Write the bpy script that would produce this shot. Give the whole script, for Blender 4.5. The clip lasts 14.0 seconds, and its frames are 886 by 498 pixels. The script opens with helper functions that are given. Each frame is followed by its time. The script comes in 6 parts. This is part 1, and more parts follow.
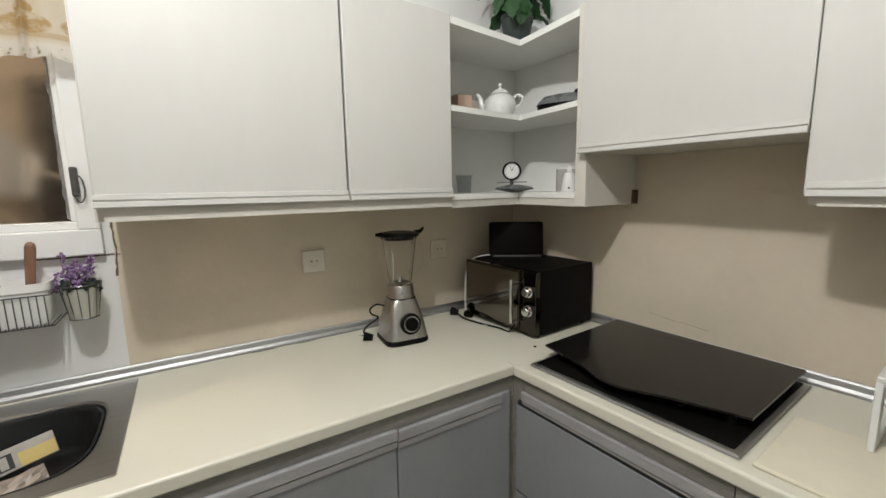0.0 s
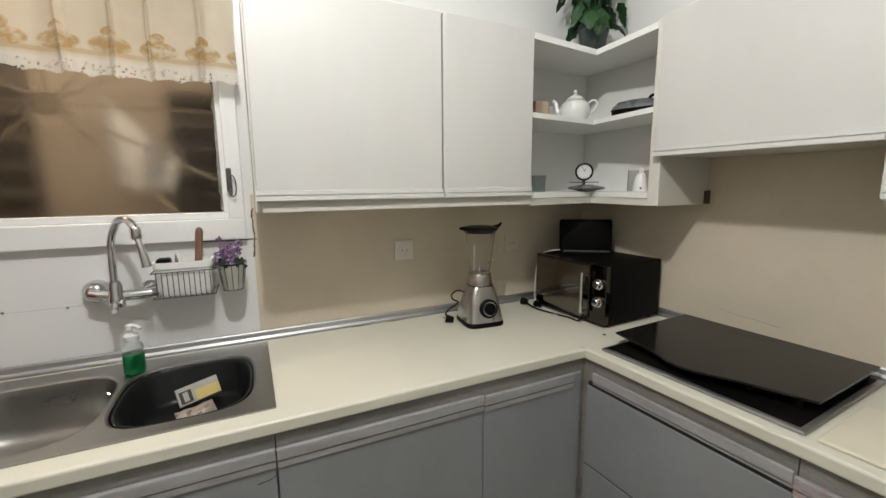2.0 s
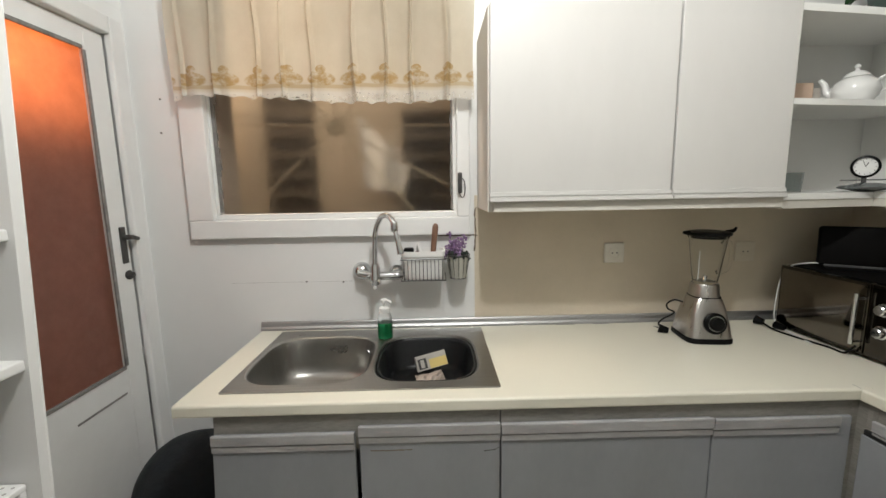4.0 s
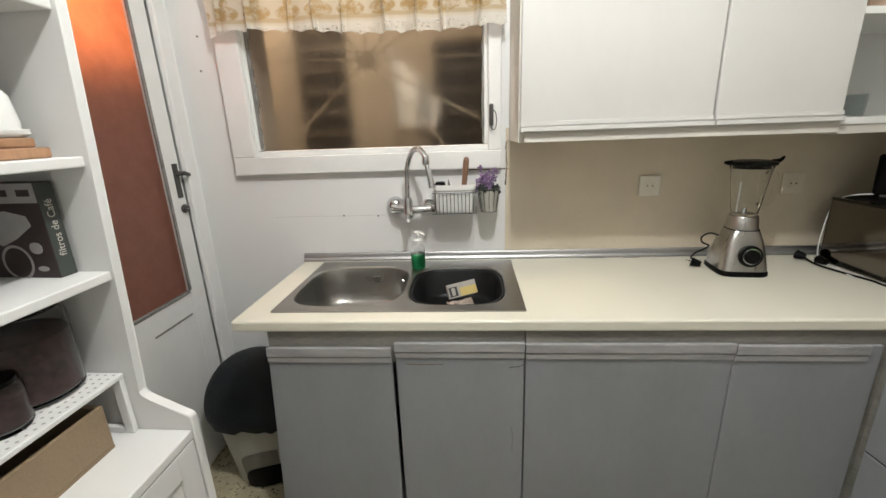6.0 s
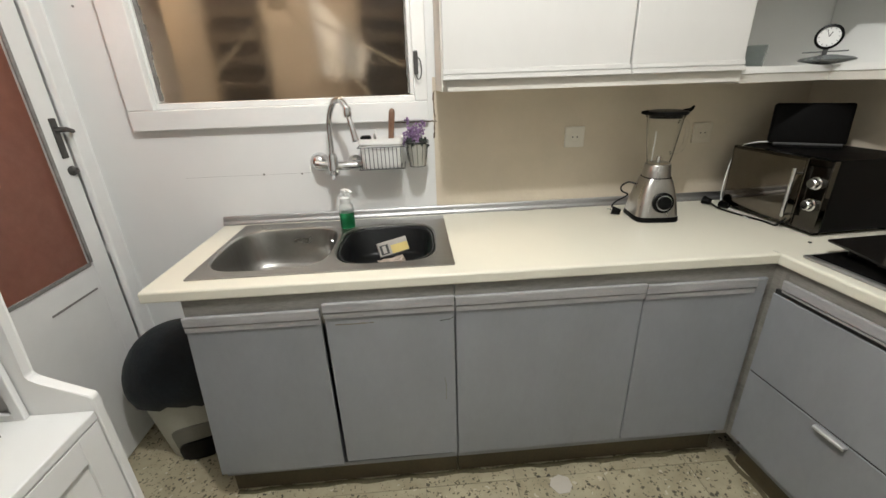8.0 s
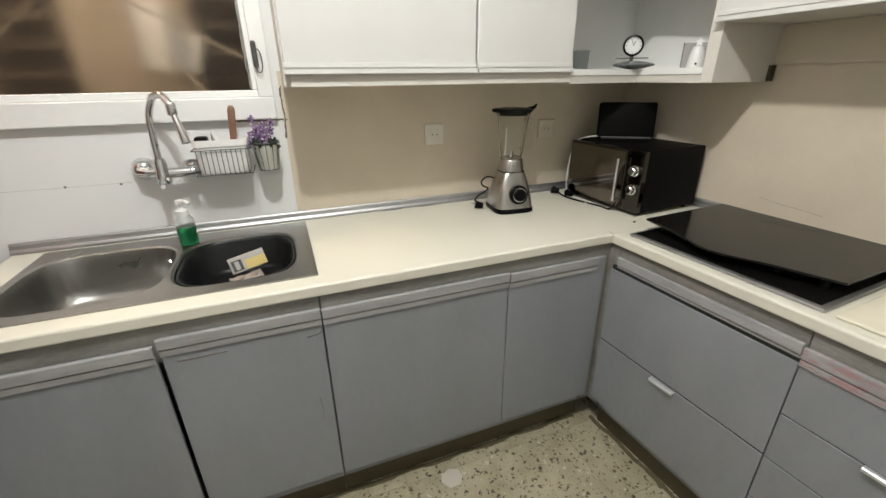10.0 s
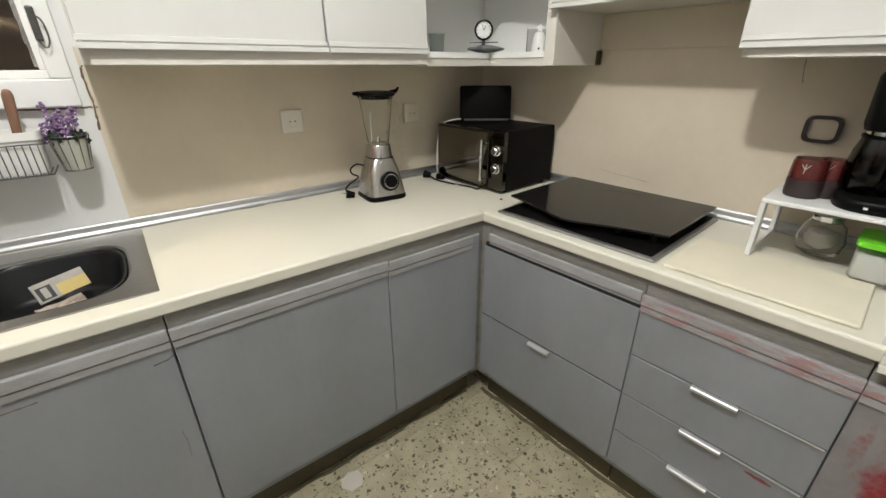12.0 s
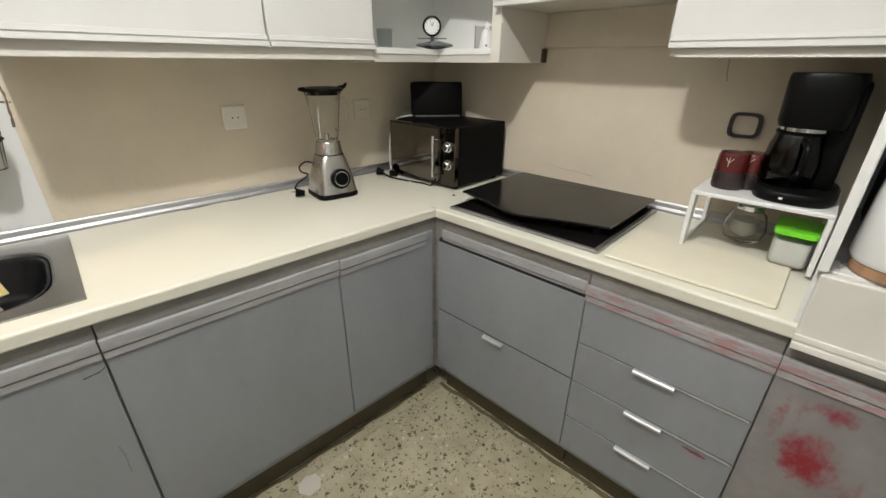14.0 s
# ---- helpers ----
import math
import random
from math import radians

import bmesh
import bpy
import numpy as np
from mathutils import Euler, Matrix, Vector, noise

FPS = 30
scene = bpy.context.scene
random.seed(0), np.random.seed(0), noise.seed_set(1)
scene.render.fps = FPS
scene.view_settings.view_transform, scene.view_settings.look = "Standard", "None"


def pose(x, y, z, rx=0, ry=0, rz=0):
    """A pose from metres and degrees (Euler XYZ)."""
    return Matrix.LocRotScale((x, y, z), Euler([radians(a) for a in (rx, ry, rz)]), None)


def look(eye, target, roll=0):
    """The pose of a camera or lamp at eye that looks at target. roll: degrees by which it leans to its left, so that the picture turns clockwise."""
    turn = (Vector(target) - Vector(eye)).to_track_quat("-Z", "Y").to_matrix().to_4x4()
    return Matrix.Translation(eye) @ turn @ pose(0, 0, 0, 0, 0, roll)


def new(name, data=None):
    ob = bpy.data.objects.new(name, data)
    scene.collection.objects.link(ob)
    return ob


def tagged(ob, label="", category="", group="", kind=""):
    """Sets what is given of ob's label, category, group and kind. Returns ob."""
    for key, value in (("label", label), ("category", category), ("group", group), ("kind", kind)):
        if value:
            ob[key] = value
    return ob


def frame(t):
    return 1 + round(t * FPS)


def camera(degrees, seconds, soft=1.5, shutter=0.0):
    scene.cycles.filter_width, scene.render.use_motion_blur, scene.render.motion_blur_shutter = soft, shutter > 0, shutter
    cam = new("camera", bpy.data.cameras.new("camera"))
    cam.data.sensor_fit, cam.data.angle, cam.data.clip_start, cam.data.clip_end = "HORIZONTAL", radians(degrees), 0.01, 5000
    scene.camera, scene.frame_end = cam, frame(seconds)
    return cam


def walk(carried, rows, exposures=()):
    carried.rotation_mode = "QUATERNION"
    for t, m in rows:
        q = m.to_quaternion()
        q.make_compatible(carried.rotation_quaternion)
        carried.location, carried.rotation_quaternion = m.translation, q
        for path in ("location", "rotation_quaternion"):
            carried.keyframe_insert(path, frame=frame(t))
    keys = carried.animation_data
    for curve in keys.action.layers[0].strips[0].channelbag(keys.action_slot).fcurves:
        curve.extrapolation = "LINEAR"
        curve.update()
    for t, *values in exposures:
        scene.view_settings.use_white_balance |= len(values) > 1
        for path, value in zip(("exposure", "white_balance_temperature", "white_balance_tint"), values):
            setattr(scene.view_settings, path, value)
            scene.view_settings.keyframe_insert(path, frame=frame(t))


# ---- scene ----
cam = camera(94.8, 14.0)
PATH = [
    (0, (-1.440, -1.523, 1.416), (-0.385, 0.150, 1.120), -1.0),
    (0.5, (-1.486, -1.538, 1.431), (-0.420, 0.132, 1.161), -1.0),
    (1, (-1.524, -1.568, 1.428), (-0.474, 0.110, 1.137), -1.0),
    (1.5, (-1.579, -1.598, 1.426), (-0.604, 0.122, 1.126), -0.7),
    (2, (-1.629, -1.617, 1.424), (-0.785, 0.170, 1.118), -0.5),
    (2.5, (-1.698, -1.611, 1.427), (-1.008, 0.242, 1.127), -0.3),
    (3, (-1.738, -1.618, 1.427), (-1.285, 0.309, 1.141), -0.2),
    (3.5, (-1.785, -1.634, 1.435), (-1.584, 0.337, 1.160), -0.3),
    (6, (-1.768, -1.699, 1.399), (-1.908, 0.216, 0.840), -2.1),
    (6.5, (-1.760, -1.717, 1.398), (-1.871, 0.176, 0.763), -1.8),
    (7, (-1.750, -1.708, 1.382), (-1.813, 0.168, 0.691), -1.8),
    (7.5, (-1.733, -1.690, 1.383), (-1.713, 0.169, 0.646), -1.8),
    (8, (-1.710, -1.681, 1.377), (-1.595, 0.168, 0.624), -2.0),
    (10.5, (-1.629, -1.632, 1.367), (-0.837, 0.031, 0.589), -0.5),
    (11, (-1.612, -1.627, 1.361), (-0.703, -0.029, 0.574), -0.5),
    (11.5, (-1.600, -1.631, 1.356), (-0.576, -0.112, 0.553), -0.4),
    (12, (-1.591, -1.630, 1.348), (-0.470, -0.192, 0.527), -0.2),
    (12.5, (-1.595, -1.625, 1.344), (-0.403, -0.244, 0.525), -0.1),
    (13, (-1.581, -1.629, 1.345), (-0.333, -0.302, 0.520), 0.2),
    (13.5, (-1.574, -1.636, 1.341), (-0.311, -0.328, 0.509), 0.5),
    (14, (-1.564, -1.656, 1.348), (-0.312, -0.339, 0.513), 0.5),
]
walk(cam, [(t, look(eye, target, roll)) for t, eye, target, roll in PATH], exposures=[(0.0, -0.11), (2.0, -0.14), (3.5, -0.11), (6.0, 0.12), (8.0, 0.26), (10.5, 0.26), (14.0, 0.31)])

# ---- world and lights ----
world = bpy.data.worlds.new("night")
world.use_nodes = True
world.node_tree.nodes["Background"].inputs[0].default_value = (0.02, 0.018, 0.016, 1)
world.node_tree.nodes["Background"].inputs[1].default_value = 0.3
scene.world = world


def lamp(name, at, watts, colour, radius):
    data = bpy.data.lights.new(name, "POINT")
    data.energy, data.color, data.shadow_soft_size = watts, colour, radius
    ob = new(name, data)
    ob.location = at
    return ob


lamp("ceiling_bulb", (-1.63, -1.29, 2.53), 61.0, (0.99, 0.99, 0.965), 0.038)
lamp("courtyard_lamp", (-2.72, 0.48, 2.70), 36.0, (1.0, 0.81, 0.62), 0.10)
# Unseen lamp added outside so the top of the door glass glows.
lamp("porch_lamp", (-3.21, -0.42, 1.84), 27.0, (1.0, 0.66, 0.38), 0.05)

# ---- materials ----


def nodes(name):
    m = bpy.data.materials.new(name)
    m.use_nodes = True
    nt = m.node_tree
    return m, nt, nt.nodes["Principled BSDF"]


def rgb(c):
    return (c[0], c[1], c[2], 1.0)


def add(nt, kind, **values):
    n = nt.nodes.new(kind)
    for key, value in values.items():
        n.inputs[key.replace("_", " ")].default_value = value
    return n


def mixed(nt, fac, a, b, mode="MIX"):
    n = nt.nodes.new("ShaderNodeMix")
    n.data_type, n.blend_type = "RGBA", mode
    for sock, value in ((n.inputs[0], fac), (n.inputs[6], a), (n.inputs[7], b)):
        if isinstance(value, (int, float)):
            sock.default_value = value
        elif isinstance(value, tuple):
            sock.default_value = rgb(value)
        else:
            nt.links.new(value, sock)
    return n.outputs[2]


def ramp(nt, fac, stops):
    n = nt.nodes.new("ShaderNodeValToRGB")
    while len(n.color_ramp.elements) < len(stops):
        n.color_ramp.elements.new(0.5)
    for e, (p, c) in zip(n.color_ramp.elements, stops):
        e.position, e.color = p, rgb(c)
    nt.links.new(fac, n.inputs[0])
    return n.outputs[0]


def coords(nt, scale=(1, 1, 1)):
    t = nt.nodes.new("ShaderNodeTexCoord")
    m = nt.nodes.new("ShaderNodeMapping")
    m.inputs["Scale"].default_value = scale
    nt.links.new(t.outputs["Object"], m.inputs["Vector"])
    return m.outputs[0]


def noisy(nt, vec, scale, detail=4.0, rough=0.6):
    n = add(nt, "ShaderNodeTexNoise", Scale=scale, Detail=detail, Roughness=rough)
    nt.links.new(vec, n.inputs["Vector"])
    return n.outputs["Fac"]


def bumped(nt, p, height, strength, distance=0.002):
    b = add(nt, "ShaderNodeBump", Strength=strength, Distance=distance)
    nt.links.new(height, b.inputs["Height"])
    nt.links.new(b.outputs[0], p.inputs["Normal"])


def surface(name, base, rough=0.5, metal=0.0, var=0.12, coarse=3.0, fine=90.0, bump=0.15, stretch=(1, 1, 1), worn=None, worn_at=0.66, spec=0.5):
    """A painted, plastic or metal surface: cloudy stains, a fine grain and, if asked for, worn spots."""
    m, nt, p = nodes(name)
    vec = coords(nt, stretch)
    big, small = noisy(nt, vec, coarse, 5.0), noisy(nt, vec, fine, 3.0)
    low = tuple(c * (1 - var) for c in base)
    high = tuple(min(1.0, c * (1 + var * 0.6)) for c in base)
    col = ramp(nt, big, [(0.3, low), (0.7, high)])
    col = mixed(nt, 0.10 + var * 0.4, col, ramp(nt, small, [(0.35, low), (0.65, high)]))
    if worn:
        spots = ramp(nt, noisy(nt, vec, coarse * 3.1, 8.0, 0.7), [(worn_at, (0, 0, 0)), (worn_at + 0.05, (1, 1, 1))])
        col = mixed(nt, spots, col, worn)
    nt.links.new(col, p.inputs["Base Color"])
    r = ramp(nt, big, [(0.3, (rough * 0.85,) * 3), (0.75, (min(1, rough * 1.2),) * 3)])
    nt.links.new(r, p.inputs["Roughness"])
    p.inputs["Metallic"].default_value = metal
    p.inputs["Specular IOR Level"].default_value = spec
    if bump:
        bumped(nt, p, small, bump)
    return m


def clear(name, colour=(1, 1, 1), rough=0.0, ior=1.45):
    m, nt, p = nodes(name)
    p.inputs["Base Color"].default_value = rgb(colour)
    p.inputs["Roughness"].default_value = rough
    p.inputs["IOR"].default_value = ior
    p.inputs["Transmission Weight"].default_value = 1.0
    return m


WHITE_PAINT = surface("white_cabinet_paint", (0.575, 0.565, 0.54), 0.48, var=0.05, bump=0.10, fine=40, stretch=(1, 1, 0.35))
FRAME_WHITE = surface("white_joinery_gloss", (0.76, 0.765, 0.75), 0.45, var=0.06, coarse=4, bump=0.15, fine=30)
CREAM_PAINT = surface("cream_cabinet_paint", (0.65, 0.625, 0.565), 0.5, var=0.06, bump=0.08, fine=40)
PLASTER = surface("white_ceiling_paint", (0.87, 0.865, 0.845), 0.7, var=0.04, coarse=2.0, fine=60, bump=0.2)
SHELF_WHITE = surface("white_shelf_board", (0.86, 0.86, 0.83), 0.5, var=0.04, bump=0.05)
HUTCH_WHITE = surface("white_hutch_lacquer", (0.75, 0.75, 0.735), 0.38, var=0.03, bump=0.04)
GREY_PAINT = surface("grey_cabinet_paint", (0.246, 0.255, 0.271), 0.50, var=0.14, coarse=3.5, fine=48, bump=0.35, stretch=(1, 1, 0.5))
GREY_LIP = surface("scuffed_grey_moulding", (0.36, 0.355, 0.36), 0.45, var=0.25, coarse=6, bump=0.3, worn=(0.46, 0.36, 0.35), worn_at=0.60, stretch=(1, 1, 6))
RUBBED_LIP = surface("red_rubbed_grey_moulding", (0.35, 0.335, 0.34), 0.45, var=0.25, coarse=4, bump=0.3, worn=(0.36, 0.225, 0.23), worn_at=0.50, stretch=(1, 1, 5))
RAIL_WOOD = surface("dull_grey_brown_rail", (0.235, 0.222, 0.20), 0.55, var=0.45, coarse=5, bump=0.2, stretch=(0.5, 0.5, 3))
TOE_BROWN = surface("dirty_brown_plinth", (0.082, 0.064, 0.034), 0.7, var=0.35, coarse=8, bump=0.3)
COUNTER = surface("cream_laminate", (0.685, 0.662, 0.562), 0.36, var=0.05, coarse=2.2, fine=140, bump=0.05)
BOARD_MAT = surface("yellowed_plastic_board", (0.74, 0.69, 0.555), 0.45, var=0.07, coarse=9, fine=60, bump=0.12)
BEIGE = surface("beige_wall_paint", (0.635, 0.56, 0.443), 0.62, var=0.09, coarse=3.2, fine=38, bump=0.45)
STEEL = surface("brushed_steel", (0.355, 0.348, 0.33), 0.32, 1.0, var=0.12, coarse=4, fine=30, bump=0.08, stretch=(1, 30, 1))
STEEL_BRIGHT = surface("brushed_steel_housing", (0.50, 0.485, 0.46), 0.30, 1.0, var=0.10, coarse=4, fine=30, bump=0.06, stretch=(12, 12, 0.6))
BRIGHT_ALU = surface("bright_aluminium_edge", (0.64, 0.64, 0.65), 0.42, 0.65, var=0.12, coarse=9, fine=60, bump=0.08)
ALU = surface("aluminium_trim", (0.44, 0.44, 0.44), 0.48, 1.0, var=0.18, coarse=6, fine=60, bump=0.1, stretch=(0.4, 3, 6))
CHROME = surface("chrome", (0.67, 0.68, 0.69), 0.10, 1.0, var=0.05, bump=0.02)
BLACK = surface("black_plastic", (0.004, 0.004, 0.004), 0.38, var=0.3, fine=160, bump=0.1, spec=0.09)
BLACK_MATT = surface("black_enamel", (0.004, 0.0037, 0.0035), 0.45, var=0.4, fine=200, bump=0.12, spec=0.06)
BLACK_GLASS = surface("black_glass", (0.075, 0.068, 0.06), 0.06, 1.0, var=0.2, bump=0.0)
HOB_GLASS = surface("smoked_hob_glass", (0.010, 0.009, 0.008), 0.09, var=0.3, coarse=4, bump=0.0, spec=0.22)
DARK_DOOR_GLASS = surface("mirrored_oven_door_glass", (0.19, 0.172, 0.15), 0.06, 1.0, var=0.15, bump=0.0)
BIN_WHITE = surface("off_white_plastic", (0.42, 0.415, 0.36), 0.5, var=0.15, bump=0.1)
TUB_BLACK = surface("scuffed_black_plastic", (0.008, 0.0085, 0.009), 0.36, var=0.4, coarse=10, fine=120, bump=0.15, spec=0.2)
WRAPPER = surface("pinkish_grey_film", (0.30, 0.25, 0.215), 0.4, var=0.3, coarse=30, bump=0.3)
# Bin plastic darkened: the pedal recess's shade is put into this colour.
BIN_SHADE = surface("shaded_bin_plastic", (0.17, 0.165, 0.14), 0.6, var=0.2, bump=0.1)
BIN_BLACK = surface("black_bag_plastic", (0.006, 0.009, 0.012), 0.6, var=0.5, coarse=14, fine=60, bump=0.8, spec=0.3)
PORCELAIN = surface("white_porcelain", (0.80, 0.80, 0.78), 0.12, var=0.02, bump=0.0)
WHITE_PLASTIC = surface("white_plastic", (0.78, 0.78, 0.76), 0.38, var=0.03, bump=0.03)
CHALK = surface("yellowish_switch_plastic", (0.74, 0.71, 0.63), 0.4, var=0.03, bump=0.03)
CHALK_BEIGE = surface("beige_painted_plastic", (0.66, 0.60, 0.49), 0.5, var=0.05, bump=0.05)
WOOD = surface("light_wood", (0.34, 0.19, 0.105), 0.5, var=0.30, coarse=5, fine=40, bump=0.2, stretch=(8, 8, 1))
BROWN_WOOD = surface("dark_brown_wood", (0.20, 0.105, 0.065), 0.5, var=0.35, coarse=9, fine=60, bump=0.2, stretch=(6, 6, 1))
TAN_WOOD = surface("tan_fibreboard", (0.25, 0.18, 0.11), 0.65, var=0.18, coarse=7, fine=120, bump=0.3)
WIRE = surface("dark_wire", (0.10, 0.10, 0.10), 0.35, 0.6, var=0.2, bump=0.0)
CORK = surface("cork_pink_box", (0.55, 0.40, 0.30), 0.7, var=0.1, bump=0.2)
PURPLE = surface("purple_blossom", (0.24, 0.15, 0.29), 0.7, var=0.45, coarse=60, fine=200, bump=0.2)
LEAF = surface("dark_green_leaf", (0.022, 0.075, 0.022), 0.35, var=0.5, coarse=14, fine=120, bump=0.15)
DARK_LEAF = surface("blackish_green_foliage", (0.022, 0.032, 0.025), 0.6, var=0.4, coarse=40, bump=0.2)
POT_DARK = surface("dark_green_pot", (0.020, 0.033, 0.028), 0.4, var=0.2, bump=0.05)
SOAP = clear("green_soap", (0.02, 0.24, 0.09), 0.05, 1.36)
GLASS = clear("clear_glass", (0.985, 0.99, 0.985), 0.0, 1.22)
ROAST = surface("ground_coffee_brown", (0.080, 0.050, 0.048), 0.85, var=0.65, coarse=22, fine=90, bump=0.5)
SMOKED = clear("smoked_glass", (0.10, 0.085, 0.085), 0.03, 1.4)
TUMBLER_GLASS = clear("grey_tumbler_glass", (0.70, 0.74, 0.74), 0.08, 1.3)
FROST = clear("milky_box_plastic", (0.94, 0.96, 0.95), 0.4, 1.1)
GREEN_LID = surface("bright_green_plastic", (0.16, 0.62, 0.02), 0.4, var=0.05, bump=0.05)
COFFEE = surface("ground_coffee", (0.052, 0.032, 0.032), 0.85, var=0.5, coarse=20, fine=160, bump=0.5)
RED_JAR = surface("dark_red_glaze", (0.085, 0.012, 0.010), 0.18, var=0.35, coarse=12, bump=0.03)
CARD_DARK = surface("dark_brown_carton", (0.035, 0.022, 0.022), 0.45, var=0.3, coarse=9, bump=0.05)
CARD_GREEN = surface("dark_grey_green_carton", (0.040, 0.048, 0.042), 0.45, var=0.15, bump=0.05)
CARD_GREY = surface("pale_grey_print", (0.36, 0.34, 0.33), 0.5, var=0.12, coarse=25, bump=0.05)
CARTON = surface("grey_white_carton", (0.38, 0.355, 0.32), 0.55, var=0.2, coarse=30, bump=0.1)
YELLOW = surface("yellow_card", (0.58, 0.45, 0.15), 0.5, var=0.1, bump=0.05)
PAPER = surface("white_card", (0.52, 0.49, 0.44), 0.6, var=0.1, bump=0.1)
RED_PAINT = surface("dry_red_paint", (0.20, 0.045, 0.05), 0.5, var=0.3, coarse=40, bump=0.1)
GROUT = surface("dirty_grout", (0.16, 0.14, 0.095), 0.8, var=0.3, coarse=12, bump=0.3)
ROASTER_LID = surface("grey_enamel", (0.13, 0.14, 0.14), 0.28, var=0.3, coarse=20, bump=0.05)
INK = surface("black_ink", (0.02, 0.02, 0.02), 0.5, var=0.1, bump=0.0)
IRON = surface("dark_iron_lock", (0.085, 0.082, 0.078), 0.45, 0.5, var=0.4, coarse=30, bump=0.3)
EXT_WALL = surface("ochre_courtyard_render", (0.43, 0.365, 0.285), 0.8, var=0.25, coarse=1.6, fine=18, bump=0.4)
REVEAL = surface("dull_brown_reveal", (0.25, 0.20, 0.155), 0.8, var=0.3, coarse=6, bump=0.3)
EXT_DARK = surface("dark_shutter", (0.028, 0.018, 0.012), 0.6, var=0.3, bump=0.2)
EXT_CLOTH = surface("pale_cloth", (0.84, 0.83, 0.80), 0.8, var=0.1, bump=0.2)
GRILLE = surface("rusty_grille_iron", (0.42, 0.33, 0.22), 0.75, 0.0, var=0.3, bump=0.2)
GAP_GREY = surface("shaded_gap_grey", (0.03, 0.03, 0.03), 0.7, var=0.3, bump=0.1)
GASKET = surface("grey_putty", (0.22, 0.21, 0.20), 0.7, var=0.4, coarse=25, bump=0.4)
WINDOW_GLASS = clear("greasy_window_glass", (0.92, 0.90, 0.86), 0.36, 1.12)


def painted_tile():
    """White wall paint rolled over old square tiles: the joints only just show."""
    m, nt, p = nodes("painted_wall_tile")
    vec = coords(nt)
    big = noisy(nt, vec, 1.7, 5.0)
    col = ramp(nt, big, [(0.3, (0.765, 0.772, 0.762)), (0.7, (0.83, 0.833, 0.822))])
    p.inputs["Roughness"].default_value = 0.42
    sep = nt.nodes.new("ShaderNodeSeparateXYZ")
    nt.links.new(vec, sep.inputs[0])
    lines = None
    for k, axis in enumerate((0, 1, 2)):
        a = nt.nodes.new("ShaderNodeMath")
        a.operation = "PINGPONG"
        a.inputs[1].default_value = 0.075
        nt.links.new(sep.outputs[axis], a.inputs[0])
        c = nt.nodes.new("ShaderNodeMath")
        c.operation = "LESS_THAN"
        c.inputs[1].default_value = 0.0012
        nt.links.new(a.outputs[0], c.inputs[0])
        if lines is None:
            lines = c.outputs[0]
        else:
            mx = nt.nodes.new("ShaderNodeMath")
            mx.operation = "MAXIMUM"
            nt.links.new(lines, mx.inputs[0])
            nt.links.new(c.outputs[0], mx.inputs[1])
            lines = mx.outputs[0]
    faint = nt.nodes.new("ShaderNodeMath")
    faint.operation = "MULTIPLY"
    faint.inputs[1].default_value = 0.10
    nt.links.new(lines, faint.inputs[0])
    col = mixed(nt, faint.outputs[0], col, (0.40, 0.39, 0.37))
    nt.links.new(col, p.inputs["Base Color"])
    bumped(nt, p, noisy(nt, vec, 30.0), 0.15)
    return m


